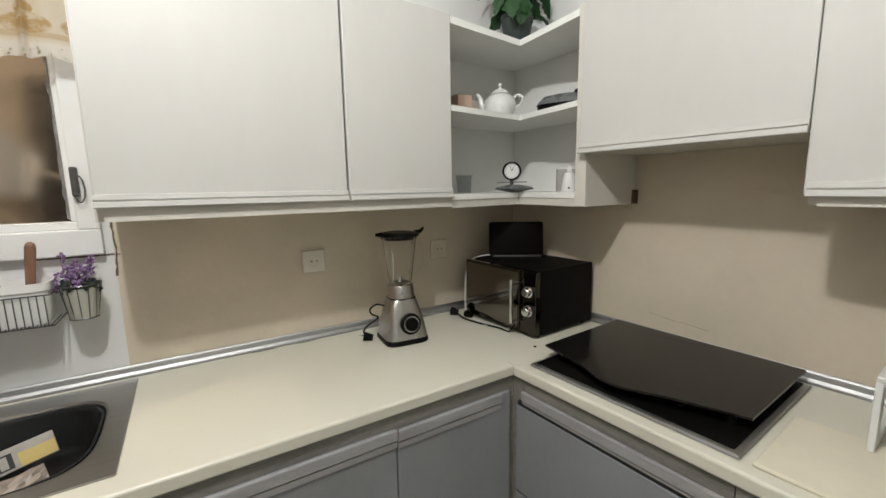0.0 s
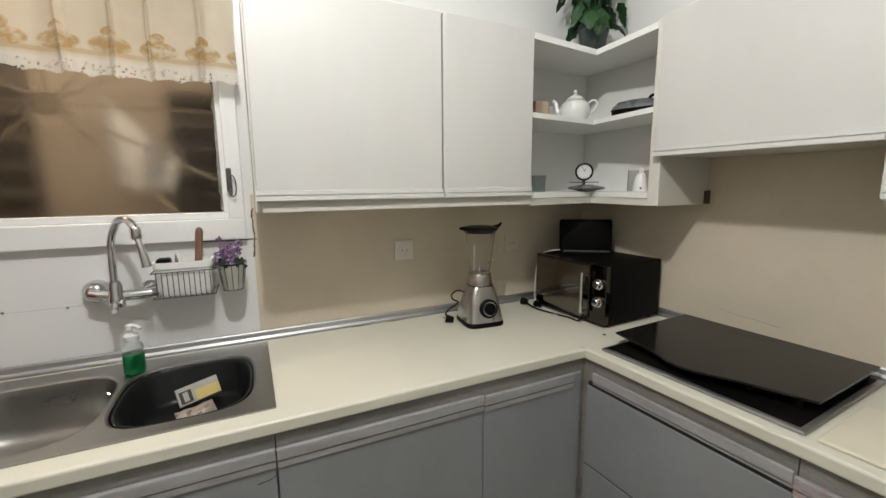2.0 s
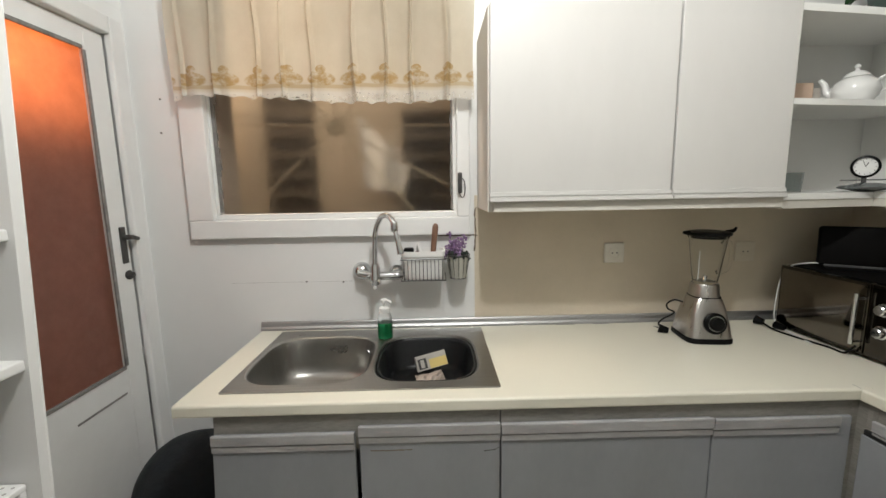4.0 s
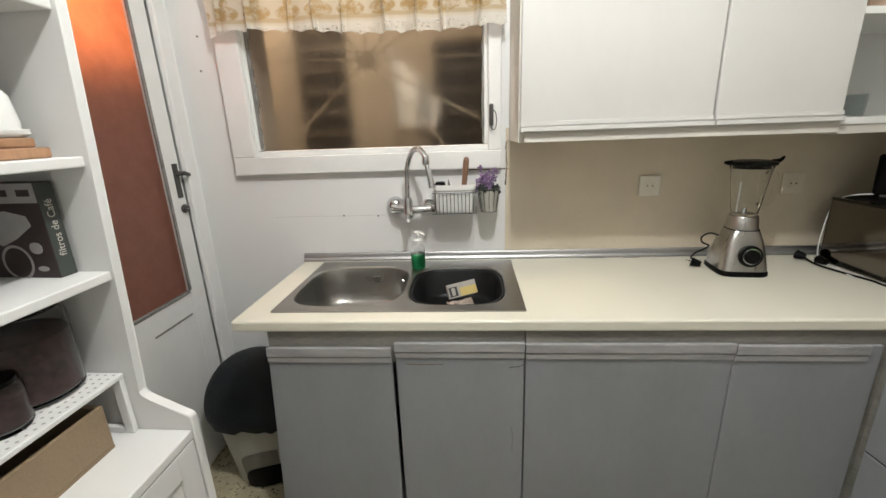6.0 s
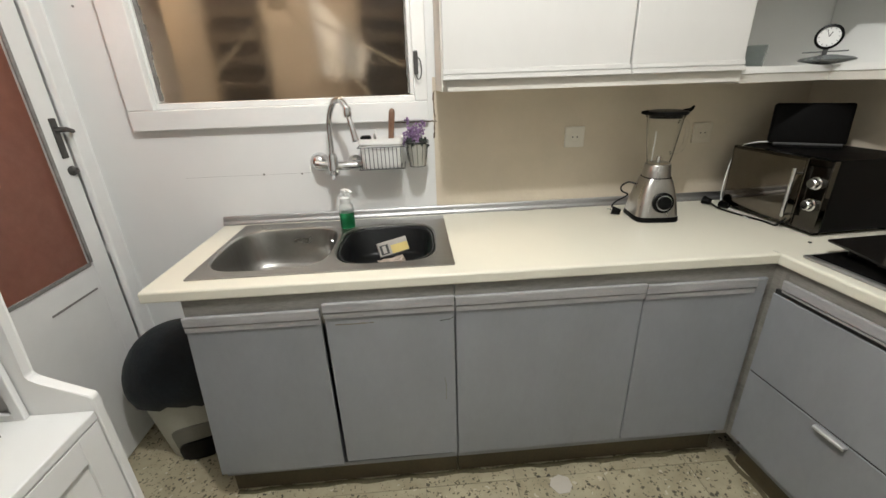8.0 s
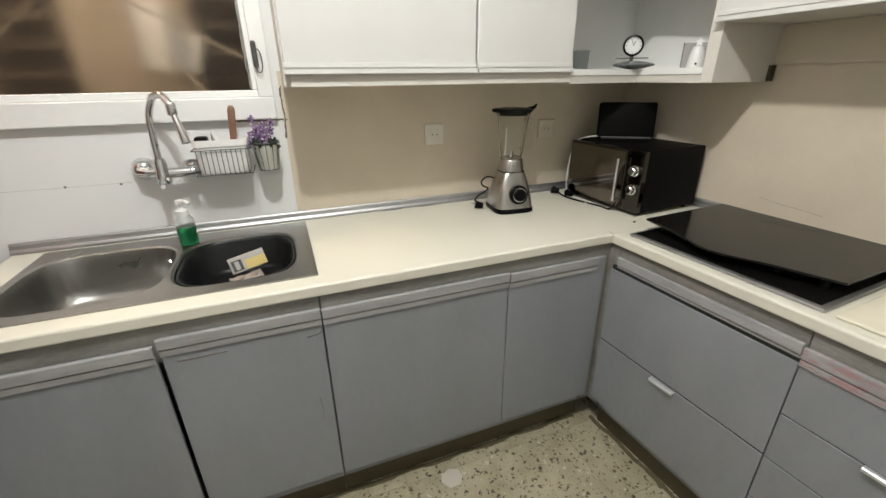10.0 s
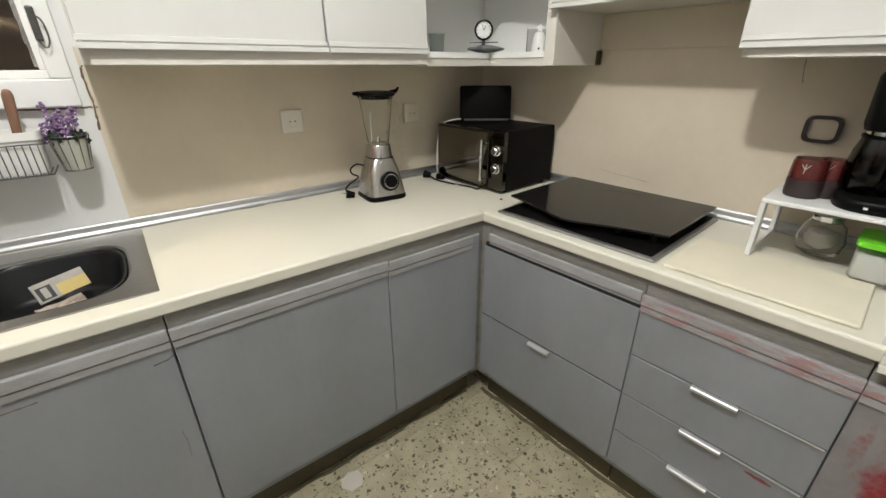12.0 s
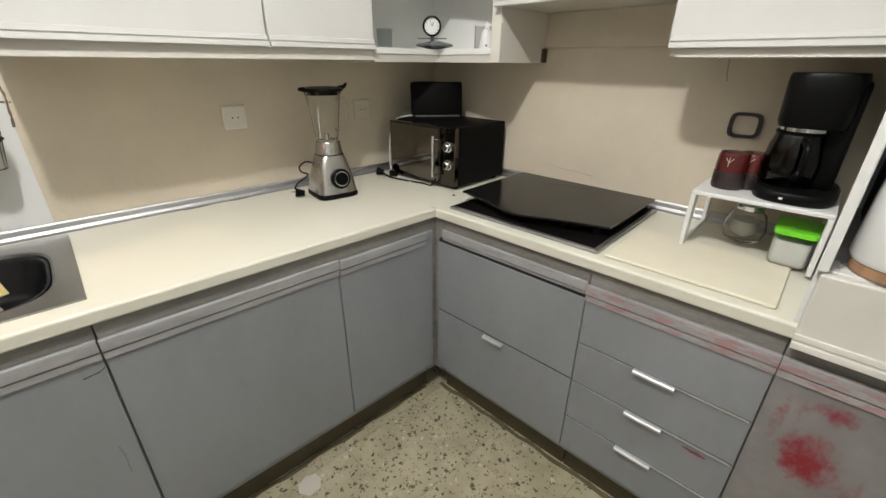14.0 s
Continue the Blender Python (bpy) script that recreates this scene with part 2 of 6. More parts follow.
def terrazzo():
    """Worn beige terrazzo with dark olive and grey chips."""
    m, nt, p = nodes("terrazzo")
    info = nt.nodes.new("ShaderNodeObjectInfo")
    t = nt.nodes.new("ShaderNodeTexCoord")
    shift = nt.nodes.new("ShaderNodeVectorMath")
    shift.operation = "MULTIPLY_ADD"
    shift.inputs[1].default_value = (1, 1, 1)
    move = nt.nodes.new("ShaderNodeCombineXYZ")
    for k, f in enumerate((37.0, 91.0, 0.0)):
        mu = nt.nodes.new("ShaderNodeMath")
        mu.operation = "MULTIPLY"
        mu.inputs[1].default_value = f
        nt.links.new(info.outputs["Random"], mu.inputs[0])
        nt.links.new(mu.outputs[0], move.inputs[k])
    nt.links.new(t.outputs["Object"], shift.inputs[0])
    nt.links.new(move.outputs[0], shift.inputs[2])
    vec = shift.outputs[0]
    warp = add(nt, "ShaderNodeTexNoise", Scale=60.0, Detail=3.0)
    nt.links.new(vec, warp.inputs["Vector"])
    bent = nt.nodes.new("ShaderNodeVectorMath")
    bent.operation = "MULTIPLY_ADD"
    bent.inputs[1].default_value = (0.030, 0.030, 0.0)
    nt.links.new(warp.outputs["Color"], bent.inputs[0])
    nt.links.new(vec, bent.inputs[2])
    cloud = noisy(nt, vec, 7.0, 5.0)
    col = ramp(nt, cloud, [(0.3, (0.30, 0.265, 0.175)), (0.7, (0.45, 0.405, 0.285))])
    for scale, cut, dark, seed in ((40.0, 0.23, (0.085, 0.078, 0.050), 0.0), (58.0, 0.25, (0.12, 0.108, 0.068), 3.3), (70.0, 0.26, (0.10, 0.088, 0.055), 5.1), (95.0, 0.26, (0.17, 0.15, 0.10), 9.4), (30.0, 0.16, (0.060, 0.055, 0.038), 2.2), (40.0, 0.20, (0.52, 0.48, 0.38), 7.7)):
        off = nt.nodes.new("ShaderNodeVectorMath")
        off.operation = "ADD"
        off.inputs[1].default_value = (seed, seed * 1.7, 0.0)
        nt.links.new(bent.outputs[0], off.inputs[0])
        v = add(nt, "ShaderNodeTexVoronoi", Scale=scale, Randomness=1.0)
        nt.links.new(off.outputs[0], v.inputs["Vector"])
        pick = nt.nodes.new("ShaderNodeSeparateColor")
        nt.links.new(v.outputs["Color"], pick.inputs[0])
        size = nt.nodes.new("ShaderNodeMath")
        size.operation = "MULTIPLY"
        size.inputs[1].default_value = cut * 2.1
        nt.links.new(pick.outputs[0], size.inputs[0])
        lim = nt.nodes.new("ShaderNodeMath")
        lim.operation = "SUBTRACT"
        lim.inputs[1].default_value = cut * 0.75
        nt.links.new(size.outputs[0], lim.inputs[0])
        chip = nt.nodes.new("ShaderNodeMath")
        chip.operation = "LESS_THAN"
        nt.links.new(v.outputs["Distance"], chip.inputs[0])
        nt.links.new(lim.outputs[0], chip.inputs[1])
        col = mixed(nt, chip.outputs[0], col, dark)
    nt.links.new(col, p.inputs["Base Color"])
    p.inputs["Roughness"].default_value = 0.42
    bumped(nt, p, cloud, 0.1)
    return m


def stained_door():
    """Dull grey paint with dark red blotches where something was spilt and rubbed."""
    m, nt, p = nodes("red_stained_grey_paint")
    vec = coords(nt)

    def maths(kind, a, b):
        n = nt.nodes.new("ShaderNodeMath")
        n.operation = kind
        for sock, v in ((n.inputs[0], a), (n.inputs[1], b)):
            if isinstance(v, (int, float)):
                sock.default_value = v
            else:
                nt.links.new(v, sock)
        return n.outputs[0]

    sep = nt.nodes.new("ShaderNodeSeparateXYZ")
    nt.links.new(vec, sep.inputs[0])
    y, z = sep.outputs[1], sep.outputs[2]
    total = None
    for at_y, at_z, ry, rz, force in ((0.196, 0.553, 0.048, 0.060, 1.05), (0.222, 0.576, 0.030, 0.055, 0.60), (0.165, 0.530, 0.045, 0.036, 0.70), (0.176, 0.690, 0.036, 0.020, 0.85), (0.262, 0.630, 0.014, 0.060, 0.60), (0.236, 0.652, 0.014, 0.045, 0.50), (0.10, 0.50, 0.05, 0.05, 0.5)):
        dy = maths("POWER", maths("ABSOLUTE", maths("DIVIDE", maths("SUBTRACT", y, at_y), ry), 0), 2.0)
        dz = maths("POWER", maths("ABSOLUTE", maths("DIVIDE", maths("SUBTRACT", z, at_z), rz), 0), 2.0)
        blob = maths("MULTIPLY", maths("MAXIMUM", maths("SUBTRACT", 1.0, maths("MULTIPLY", maths("ADD", dy, dz), 0.45)), 0.0), force)
        total = blob if total is None else maths("MAXIMUM", total, blob)
    rub = noisy(nt, coords(nt, (1, 1, 0.7)), 26.0, 9.0, 0.72)
    mask = maths("ADD", total, maths("MULTIPLY", maths("SUBTRACT", rub, 0.5), 2.2))
    k = ramp(nt, mask, [(0.35, (0, 0, 0)), (1.05, (1, 1, 1))])
    base = ramp(nt, noisy(nt, vec, 9.0, 7.0), [(0.3, (0.185, 0.170, 0.170)), (0.7, (0.255, 0.238, 0.238))])
    nt.links.new(mixed(nt, k, base, (0.215, 0.013, 0.024)), p.inputs["Base Color"])
    p.inputs["Roughness"].default_value = 0.55
    bumped(nt, p, rub, 0.2)
    return m


def amber_glass():
    """Obscure brown door glass that scatters the light behind it."""
    m, nt, p = nodes("obscure_brown_glass")
    p.inputs["Base Color"].default_value = (0.33, 0.18, 0.145, 1)
    p.inputs["Roughness"].default_value = 0.35
    tr = add(nt, "ShaderNodeBsdfTranslucent")
    vec = coords(nt)
    nt.links.new(ramp(nt, noisy(nt, vec, 22.0, 5.0), [(0.3, (0.54, 0.30, 0.19)), (0.7, (0.66, 0.38, 0.25))]), tr.inputs["Color"])
    mix = add(nt, "ShaderNodeMixShader", Fac=0.6)
    nt.links.new(p.outputs[0], mix.inputs[1])
    nt.links.new(tr.outputs[0], mix.inputs[2])
    nt.links.new(mix.outputs[0], nt.nodes["Material Output"].inputs["Surface"])
    bumped(nt, p, noisy(nt, vec, 120.0), 0.4)
    return m


def sheer_cloth():
    """Thin cream voile with an embroidered gold band and an open lace hem."""
    m, nt, p = nodes("sheer_cream_voile")
    vec = coords(nt)
    sep = nt.nodes.new("ShaderNodeSeparateXYZ")
    nt.links.new(vec, sep.inputs[0])
    z = sep.outputs[2]

    def step(lo, hi):
        r = nt.nodes.new("ShaderNodeMapRange")
        r.inputs[1].default_value, r.inputs[2].default_value = lo, hi
        nt.links.new(z, r.inputs[0])
        return r.outputs[0]

    def times(a, b):
        n = nt.nodes.new("ShaderNodeMath")
        n.operation = "MULTIPLY"
        for sock, v in ((n.inputs[0], a), (n.inputs[1], b)):
            if isinstance(v, float):
                sock.default_value = v
            else:
                nt.links.new(v, sock)
        return n.outputs[0]

    band = times(step(0.066, 0.072), step(0.156, 0.148))
    fold = nt.nodes.new("ShaderNodeMath")
    fold.operation = "PINGPONG"
    fold.inputs[1].default_value = 0.058
    nt.links.new(sep.outputs[0], fold.inputs[0])

    def oval(rx, rz, zc):
        total = None
        for src, mid, r in ((fold.outputs[0], 0.0, rx), (z, zc, rz)):
            d = nt.nodes.new("ShaderNodeMath")
            d.operation = "SUBTRACT"
            d.inputs[1].default_value = mid
            nt.links.new(src, d.inputs[0])
            q = times(times(d.outputs[0], d.outputs[0]), 1.0 / (r * r))
            if total is None:
                total = q
            else:
                n = nt.nodes.new("ShaderNodeMath")
                nt.links.new(total, n.inputs[0])
                nt.links.new(q, n.inputs[1])
                total = n.outputs[0]
        return ramp(nt, total, [(0.75, (1, 1, 1)), (1.0, (0, 0, 0))])

    buds = nt.nodes.new("ShaderNodeMath")
    buds.operation = "MAXIMUM"
    nt.links.new(oval(0.053, 0.027, 0.098), buds.inputs[0])
    nt.links.new(oval(0.020, 0.016, 0.132), buds.inputs[1])
    flower = buds.outputs[0]
    line = times(step(0.064, 0.068), step(0.082, 0.078))
    cloud = ramp(nt, noisy(nt, coords(nt, (1, 0.2, 1.4)), 26.0, 6.0), [(0.38, (0.10, 0.10, 0.10)), (0.56, (1, 1, 1))])
    both = nt.nodes.new("ShaderNodeMath")
    both.operation = "MAXIMUM"
    nt.links.new(times(times(band, flower), cloud), both.inputs[0])
    nt.links.new(times(line, 0.55), both.inputs[1])
    gold = both.outputs[0]
    weave = noisy(nt, coords(nt, (1, 1, 0.4)), 240.0, 2.0)
    col = mixed(nt, gold, ramp(nt, noisy(nt, vec, 5.0), [(0.3, (0.63, 0.56, 0.43)), (0.7, (0.74, 0.67, 0.54))]), (0.47, 0.32, 0.135))
    col = mixed(nt, step(0.064, 0.052), col, (0.80, 0.775, 0.71))
    nt.links.new(col, p.inputs["Base Color"])
    p.inputs["Roughness"].default_value = 0.9
    tr = add(nt, "ShaderNodeBsdfTranslucent")
    nt.links.new(col, tr.inputs["Color"])
    a = add(nt, "ShaderNodeMixShader", Fac=0.40)
    nt.links.new(p.outputs[0], a.inputs[1])
    nt.links.new(tr.outputs[0], a.inputs[2])
    hole = add(nt, "ShaderNodeTexVoronoi", Scale=95.0)
    nt.links.new(vec, hole.inputs["Vector"])
    lace = times(ramp(nt, hole.outputs["Distance"], [(0.30, (1, 1, 1)), (0.36, (0, 0, 0))]), step(0.050, 0.040))
    thin = times(ramp(nt, weave, [(0.0, (0.8, 0.8, 0.8)), (1.0, (1, 1, 1))]), 0.22)
    keep = nt.nodes.new("ShaderNodeMath")
    keep.operation = "MAXIMUM"
    nt.links.new(lace, keep.inputs[0])
    nt.links.new(thin, keep.inputs[1])
    none = add(nt, "ShaderNodeBsdfTransparent")
    b = nt.nodes.new("ShaderNodeMixShader")
    nt.links.new(keep.outputs[0], b.inputs[0])
    nt.links.new(a.outputs[0], b.inputs[1])
    nt.links.new(none.outputs[0], b.inputs[2])
    nt.links.new(b.outputs[0], nt.nodes["Material Output"].inputs["Surface"])
    return m


TILE_WALL, TERRAZZO, STAINED, AMBER, VOILE = painted_tile(), terrazzo(), stained_door(), amber_glass(), sheer_cloth()

# ---- building helpers ----


def thing(name, at, label, category, group="", turn=0.0):
    ob = new(name)
    ob.matrix_world = pose(*at, 0, 0, turn)
    ob.empty_display_size = 0.05
    bpy.context.view_layer.update()
    return tagged(ob, label, category, group)


def top_of(ob):
    while ob.parent:
        ob = ob.parent
    return ob


def part(name, bm, material, parent, label="", local=False, smooth=False):
    """One mesh under a thing or a part. Places are the world's, or with local the thing's own."""
    if not local:
        bmesh.ops.transform(bm, matrix=top_of(parent).matrix_basis.inverted(), verts=bm.verts)
    me = bpy.data.meshes.new(name)
    bmesh.ops.recalc_face_normals(bm, faces=bm.faces)
    bm.to_mesh(me)
    bm.free()
    if smooth:
        me.polygons.foreach_set("use_smooth", [True] * len(me.polygons))
        me.set_sharp_from_angle(angle=radians(smooth if smooth is not True else 40))
    me.materials.append(material)
    ob = new(name, me)
    ob.parent = parent
    return tagged(ob, label)


def solid(name, bm, material, label, category, group="", kind="", smooth=False):
    """A top-level thing or piece of the setting that is one mesh."""
    bmesh.ops.recalc_face_normals(bm, faces=bm.faces)
    me = bpy.data.meshes.new(name)
    bm.to_mesh(me)
    bm.free()
    if smooth:
        me.polygons.foreach_set("use_smooth", [True] * len(me.polygons))
        me.set_sharp_from_angle(angle=radians(40))
    me.materials.append(material)
    return tagged(new(name, me), label, category, group, kind)


def box(bm, x0, x1, y0, y1, z0, z1, b=0.0, seg=2, turn=None):
    tmp = bmesh.new()
    bmesh.ops.create_cube(tmp, size=1.0)
    bmesh.ops.transform(tmp, verts=tmp.verts, matrix=Matrix.Translation(((x0 + x1) / 2, (y0 + y1) / 2, (z0 + z1) / 2)) @ Matrix.Diagonal((abs(x1 - x0), abs(y1 - y0), abs(z1 - z0), 1)))
    if b:
        bmesh.ops.bevel(tmp, geom=tmp.edges[:], offset=b, segments=seg, affect="EDGES", profile=0.5)
    if turn is not None:
        bmesh.ops.transform(tmp, verts=tmp.verts, matrix=turn)
    merge(bm, tmp)
    return bm


def merge(bm, tmp):
    me = bpy.data.meshes.new("tmp")
    tmp.to_mesh(me)
    tmp.free()
    bm.from_mesh(me)
    bpy.data.meshes.remove(me)


def boxed(*args, **kw):
    return box(bmesh.new(), *args, **kw)


def lathe(bm, rows, at=(0, 0, 0), n=32, close=True, turn=None):
    """Rows of radius, height, turned about the z axis at a place."""
    rings = []
    m = Matrix.Translation(at) @ (turn or Matrix())
    for r, z in rows:
        rings.append([bm.verts.new(m @ Vector((r * math.cos(2 * math.pi * k / n), r * math.sin(2 * math.pi * k / n), z))) for k in range(n)])
    for a, b in zip(rings, rings[1:]):
        for k in range(n):
            bm.faces.new((a[k], a[(k + 1) % n], b[(k + 1) % n], b[k]))
    if close:
        bm.faces.new(list(reversed(rings[0])))
        bm.faces.new(rings[-1])
    return bm


def smooth_path(points, steps=6):
    """A Catmull-Rom curve through some points."""
    p = [Vector(q) for q in points]
    p = [2 * p[0] - p[1]] + p + [2 * p[-1] - p[-2]]
    out = []
    for a, b, c, d in zip(p, p[1:], p[2:], p[3:]):
        for k in range(steps):
            t = k / steps
            out.append(0.5 * (2 * b + (c - a) * t + (2 * a - 5 * b + 4 * c - d) * t * t + (3 * b - a - 3 * c + d) * t ** 3))
    return out + [p[-2]]


def tube(bm, points, radius, n=8, steps=6, curve=True):
    """A round rod along a path. radius: one number, or one for the start and one for the end."""
    path = smooth_path(points, steps) if curve else [Vector(q) for q in points]
    r0, r1 = radius if isinstance(radius, tuple) else (radius, radius)
    rings, side = [], None
    for k, q in enumerate(path):
        ahead = (path[min(k + 1, len(path) - 1)] - path[max(k - 1, 0)]).normalized()
        if side is None:
            side = ahead.orthogonal().normalized()
        side = (side - ahead * side.dot(ahead)).normalized()
        up = ahead.cross(side)
        r = r0 + (r1 - r0) * k / max(1, len(path) - 1)
        rings.append([bm.verts.new(q + r * (math.cos(2 * math.pi * j / n) * side + math.sin(2 * math.pi * j / n) * up)) for j in range(n)])
    for a, b in zip(rings, rings[1:]):
        for j in range(n):
            bm.faces.new((a[j], a[(j + 1) % n], b[(j + 1) % n], b[j]))
    bm.faces.new(list(reversed(rings[0])))
    bm.faces.new(rings[-1])
    return bm


def loop_points(cx, cy, hx, hy, power, n=64):
    """A rounded rectangle as a superellipse."""
    out = []
    for k in range(n):
        a = 2 * math.pi * k / n
        c, s = math.cos(a), math.sin(a)
        out.append((cx + hx * math.copysign(abs(c) ** (2 / power), c), cy + hy * math.copysign(abs(s) ** (2 / power), s)))
    return out


def loft(bm, loops, close_last=True, close_first=False):
    rings = [[bm.verts.new(v) for v in loop] for loop in loops]
    n = len(rings[0])
    for a, b in zip(rings, rings[1:]):
        for k in range(n):
            bm.faces.new((a[k], a[(k + 1) % n], b[(k + 1) % n], b[k]))
    if close_last:
        bm.faces.new(rings[-1])
    if close_first:
        bm.faces.new(list(reversed(rings[0])))
    return bm


def rod_profile(bm, profile, axis, a, b):
    """A profile of (across, height) pairs drawn out along x or y from a to b."""
    def at(u, z, s):
        return (s, u, z) if axis == "x" else (u, s, z)
    one, two = [bm.verts.new(at(u, z, a)) for u, z in profile], [bm.verts.new(at(u, z, b)) for u, z in profile]
    n = len(profile)
    for k in range(n):
        bm.faces.new((one[k], one[(k + 1) % n], two[(k + 1) % n], two[k]))
    bm.faces.new(list(reversed(one)))
    bm.faces.new(two)
    return bm


SKEW = radians(3.2)


def swung(ob, px, dx=0.0):
    """Turn a thing with the east run, which stands 3.2 degrees off square, about the point (px, -0.61), and shift it along x."""
    ob.matrix_basis = Matrix.Translation((px + dx, -0.61, 0)) @ Matrix.Rotation(SKEW, 4, "Z") @ Matrix.Translation((-px, 0.61, 0)) @ ob.matrix_basis
    return ob


# ---- the room ----
XL, YB, ZC, T = -2.93, -3.7, 2.62, 0.18
WX0, WX1, WZ0, WZ1 = -2.652, -1.695, 1.318, 2.26
DY0, DY1, DZ = -0.97, -0.10, 1.985
WALL_DX = -0.032

bm = bmesh.new()
box(bm, XL - T, WX0, 0, T, 0, ZC)
box(bm, WX1, T, 0, T, 0, ZC)
box(bm, WX0, WX1, 0, T, 0, WZ0)
box(bm, WX0, WX1, 0, T, WZ1, ZC)
solid("wall_north", bm, TILE_WALL, "white painted tile wall with a window opening", "wall", kind="structure")
bm = bmesh.new()
box(bm, XL - T, XL, DY1, 0, 0, ZC)
box(bm, XL - T, XL, YB, DY0, 0, ZC)
box(bm, XL - T, XL, DY0, DY1, DZ, ZC)
solid("wall_west", bm, TILE_WALL, "white painted wall with a door opening", "wall", kind="structure")
swung(solid("wall_east", boxed(0, T, YB, 0.06, 0, ZC), TILE_WALL, "white painted kitchen wall behind the hob", "wall", kind="structure"), 0, WALL_DX)
solid("wall_south", boxed(XL - T, T + 0.2, YB - T, YB, 0, ZC), PLASTER, "plain white wall closing the kitchen", "wall", kind="structure")
solid("ceiling", boxed(XL - T, T + 0.2, YB - T, T, ZC, ZC + 0.12), PLASTER, "plain white ceiling", "ceiling", kind="structure")
floor = solid("floor", boxed(XL - T, T + 0.2, YB - T, T, -0.10, -0.012), GROUT, "worn beige terrazzo tile floor with dark chips", "floor", kind="structure")

# Beige paint over the worktop, a hair proud of the wall.
solid("wall_panel_north", boxed(-1.625, -0.04, -0.0035, -0.0002, 0.80, 1.40), BEIGE, "beige painted splashback behind the worktop", "splashback", kind="structure")
swung(solid("wall_panel_east", boxed(-0.0035, -0.0002, -1.66, 0, 0.80, 1.52), BEIGE, "beige painted splashback behind the hob", "splashback", kind="structure"), 0, WALL_DX)
solid("trim_north", rod_profile(bmesh.new(), [(-0.0045, 0.8605), (-0.022, 0.8605), (-0.021, 0.868), (-0.015, 0.876), (-0.012, 0.890), (-0.009, 0.895), (-0.0045, 0.895)], "x", -2.51, -0.062), ALU, "dull aluminium strip along the worktop's back edge", "trim", kind="structure")
swung(solid("trim_east", rod_profile(bmesh.new(), [(-0.0045, 0.8605), (-0.022, 0.8605), (-0.021, 0.868), (-0.015, 0.876), (-0.012, 0.890), (-0.009, 0.895), (-0.0045, 0.895)], "y", -1.645, -0.03), ALU, "dull aluminium strip along the worktop's back edge", "trim", kind="structure"), 0, WALL_DX)
solid("baseboard_west", boxed(XL + 0.0005, XL + 0.014, -0.08, -0.004, 0, 0.09, b=0.003), GASKET, "grey stained skirting beside the door", "baseboard", kind="structure")

# ---- window ----
window = thing("window_1", (-2.18, 0, WZ0), "white painted wooden window with brown obscure view", "window")
window["kind"] = "structure"
FX0, FX1, FZ0, FZ1 = -2.748, -1.645, 1.246, 2.32
for name, b in (("window_frame", (FX0, FX1, -0.03, -0.0005, FZ0, WZ0)), ("window_frame", (FX0, WX0, -0.03, -0.0005, WZ0, FZ1)), ("window_frame", (WX1, FX1, -0.03, -0.0005, WZ0, FZ1)), ("window_frame", (WX0, WX1, -0.03, -0.0005, WZ1, FZ1))):
    part(name, boxed(*b, b=0.004), FRAME_WHITE, window)
sash = []
for b in ((WX0, WX1, -0.006, 0.04, WZ0, WZ0 + 0.022), (WX0, WX0 + 0.011, -0.006, 0.04, WZ0 + 0.022, WZ1), (WX1 - 0.015, WX1, -0.006, 0.04, WZ0 + 0.022, WZ1)):
    sash.append(part("sash", boxed(*b, b=0.003), FRAME_WHITE, window))
bm = bmesh.new()
rng = random.Random(4)
for k in range(34):
    z = WZ0 + 0.03 + k * 0.028
    box(bm, WX0 + 0.009, WX0 + 0.020 + rng.random() * 0.012, 0.004, 0.014, z, z + 0.03)
part("putty", bm, GASKET, sash[1], "crumbling grey putty")
bm = bmesh.new()
for k in range(34):
    z = WZ0 + 0.03 + k * 0.028
    box(bm, WX1 - 0.020 - rng.random() * 0.006, WX1 - 0.012, 0.004, 0.014, z, z + 0.03)
part("putty", bm, GASKET, sash[2], "crumbling grey putty")
pane = part("pane", boxed(WX0 + 0.01, WX1 - 0.008, 0.018, 0.022, WZ0 + 0.01, WZ1), WINDOW_GLASS, window, "greasy blurred glass")
pane.visible_shadow = False
latch = part("latch", boxed(-1.692, -1.676, -0.052, -0.030, 1.41, 1.49, b=0.004), IRON, window, "dark iron latch")
part("latch_ring", tube(bmesh.new(), [(-1.676 + 0.012 * math.cos(a), -0.048, 1.43 + 0.036 * math.sin(a)) for a in [k * math.pi / 5 for k in range(11)]], 0.002), WIRE, latch)

# Dull brown boards added to darken the sides and foot of the opening.
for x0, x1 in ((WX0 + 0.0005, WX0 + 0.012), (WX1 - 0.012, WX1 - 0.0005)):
    part("reveal_lining", boxed(x0, x1, 0.045, T - 0.002, WZ0 + 0.001, WZ1 - 0.001), REVEAL, window, "dull brown reveal lining")
part("reveal_lining", boxed(WX0 + 0.013, WX1 - 0.013, 0.045, T - 0.002, WZ0 + 0.0005, WZ0 + 0.010), REVEAL, window, "dull brown outer sill")

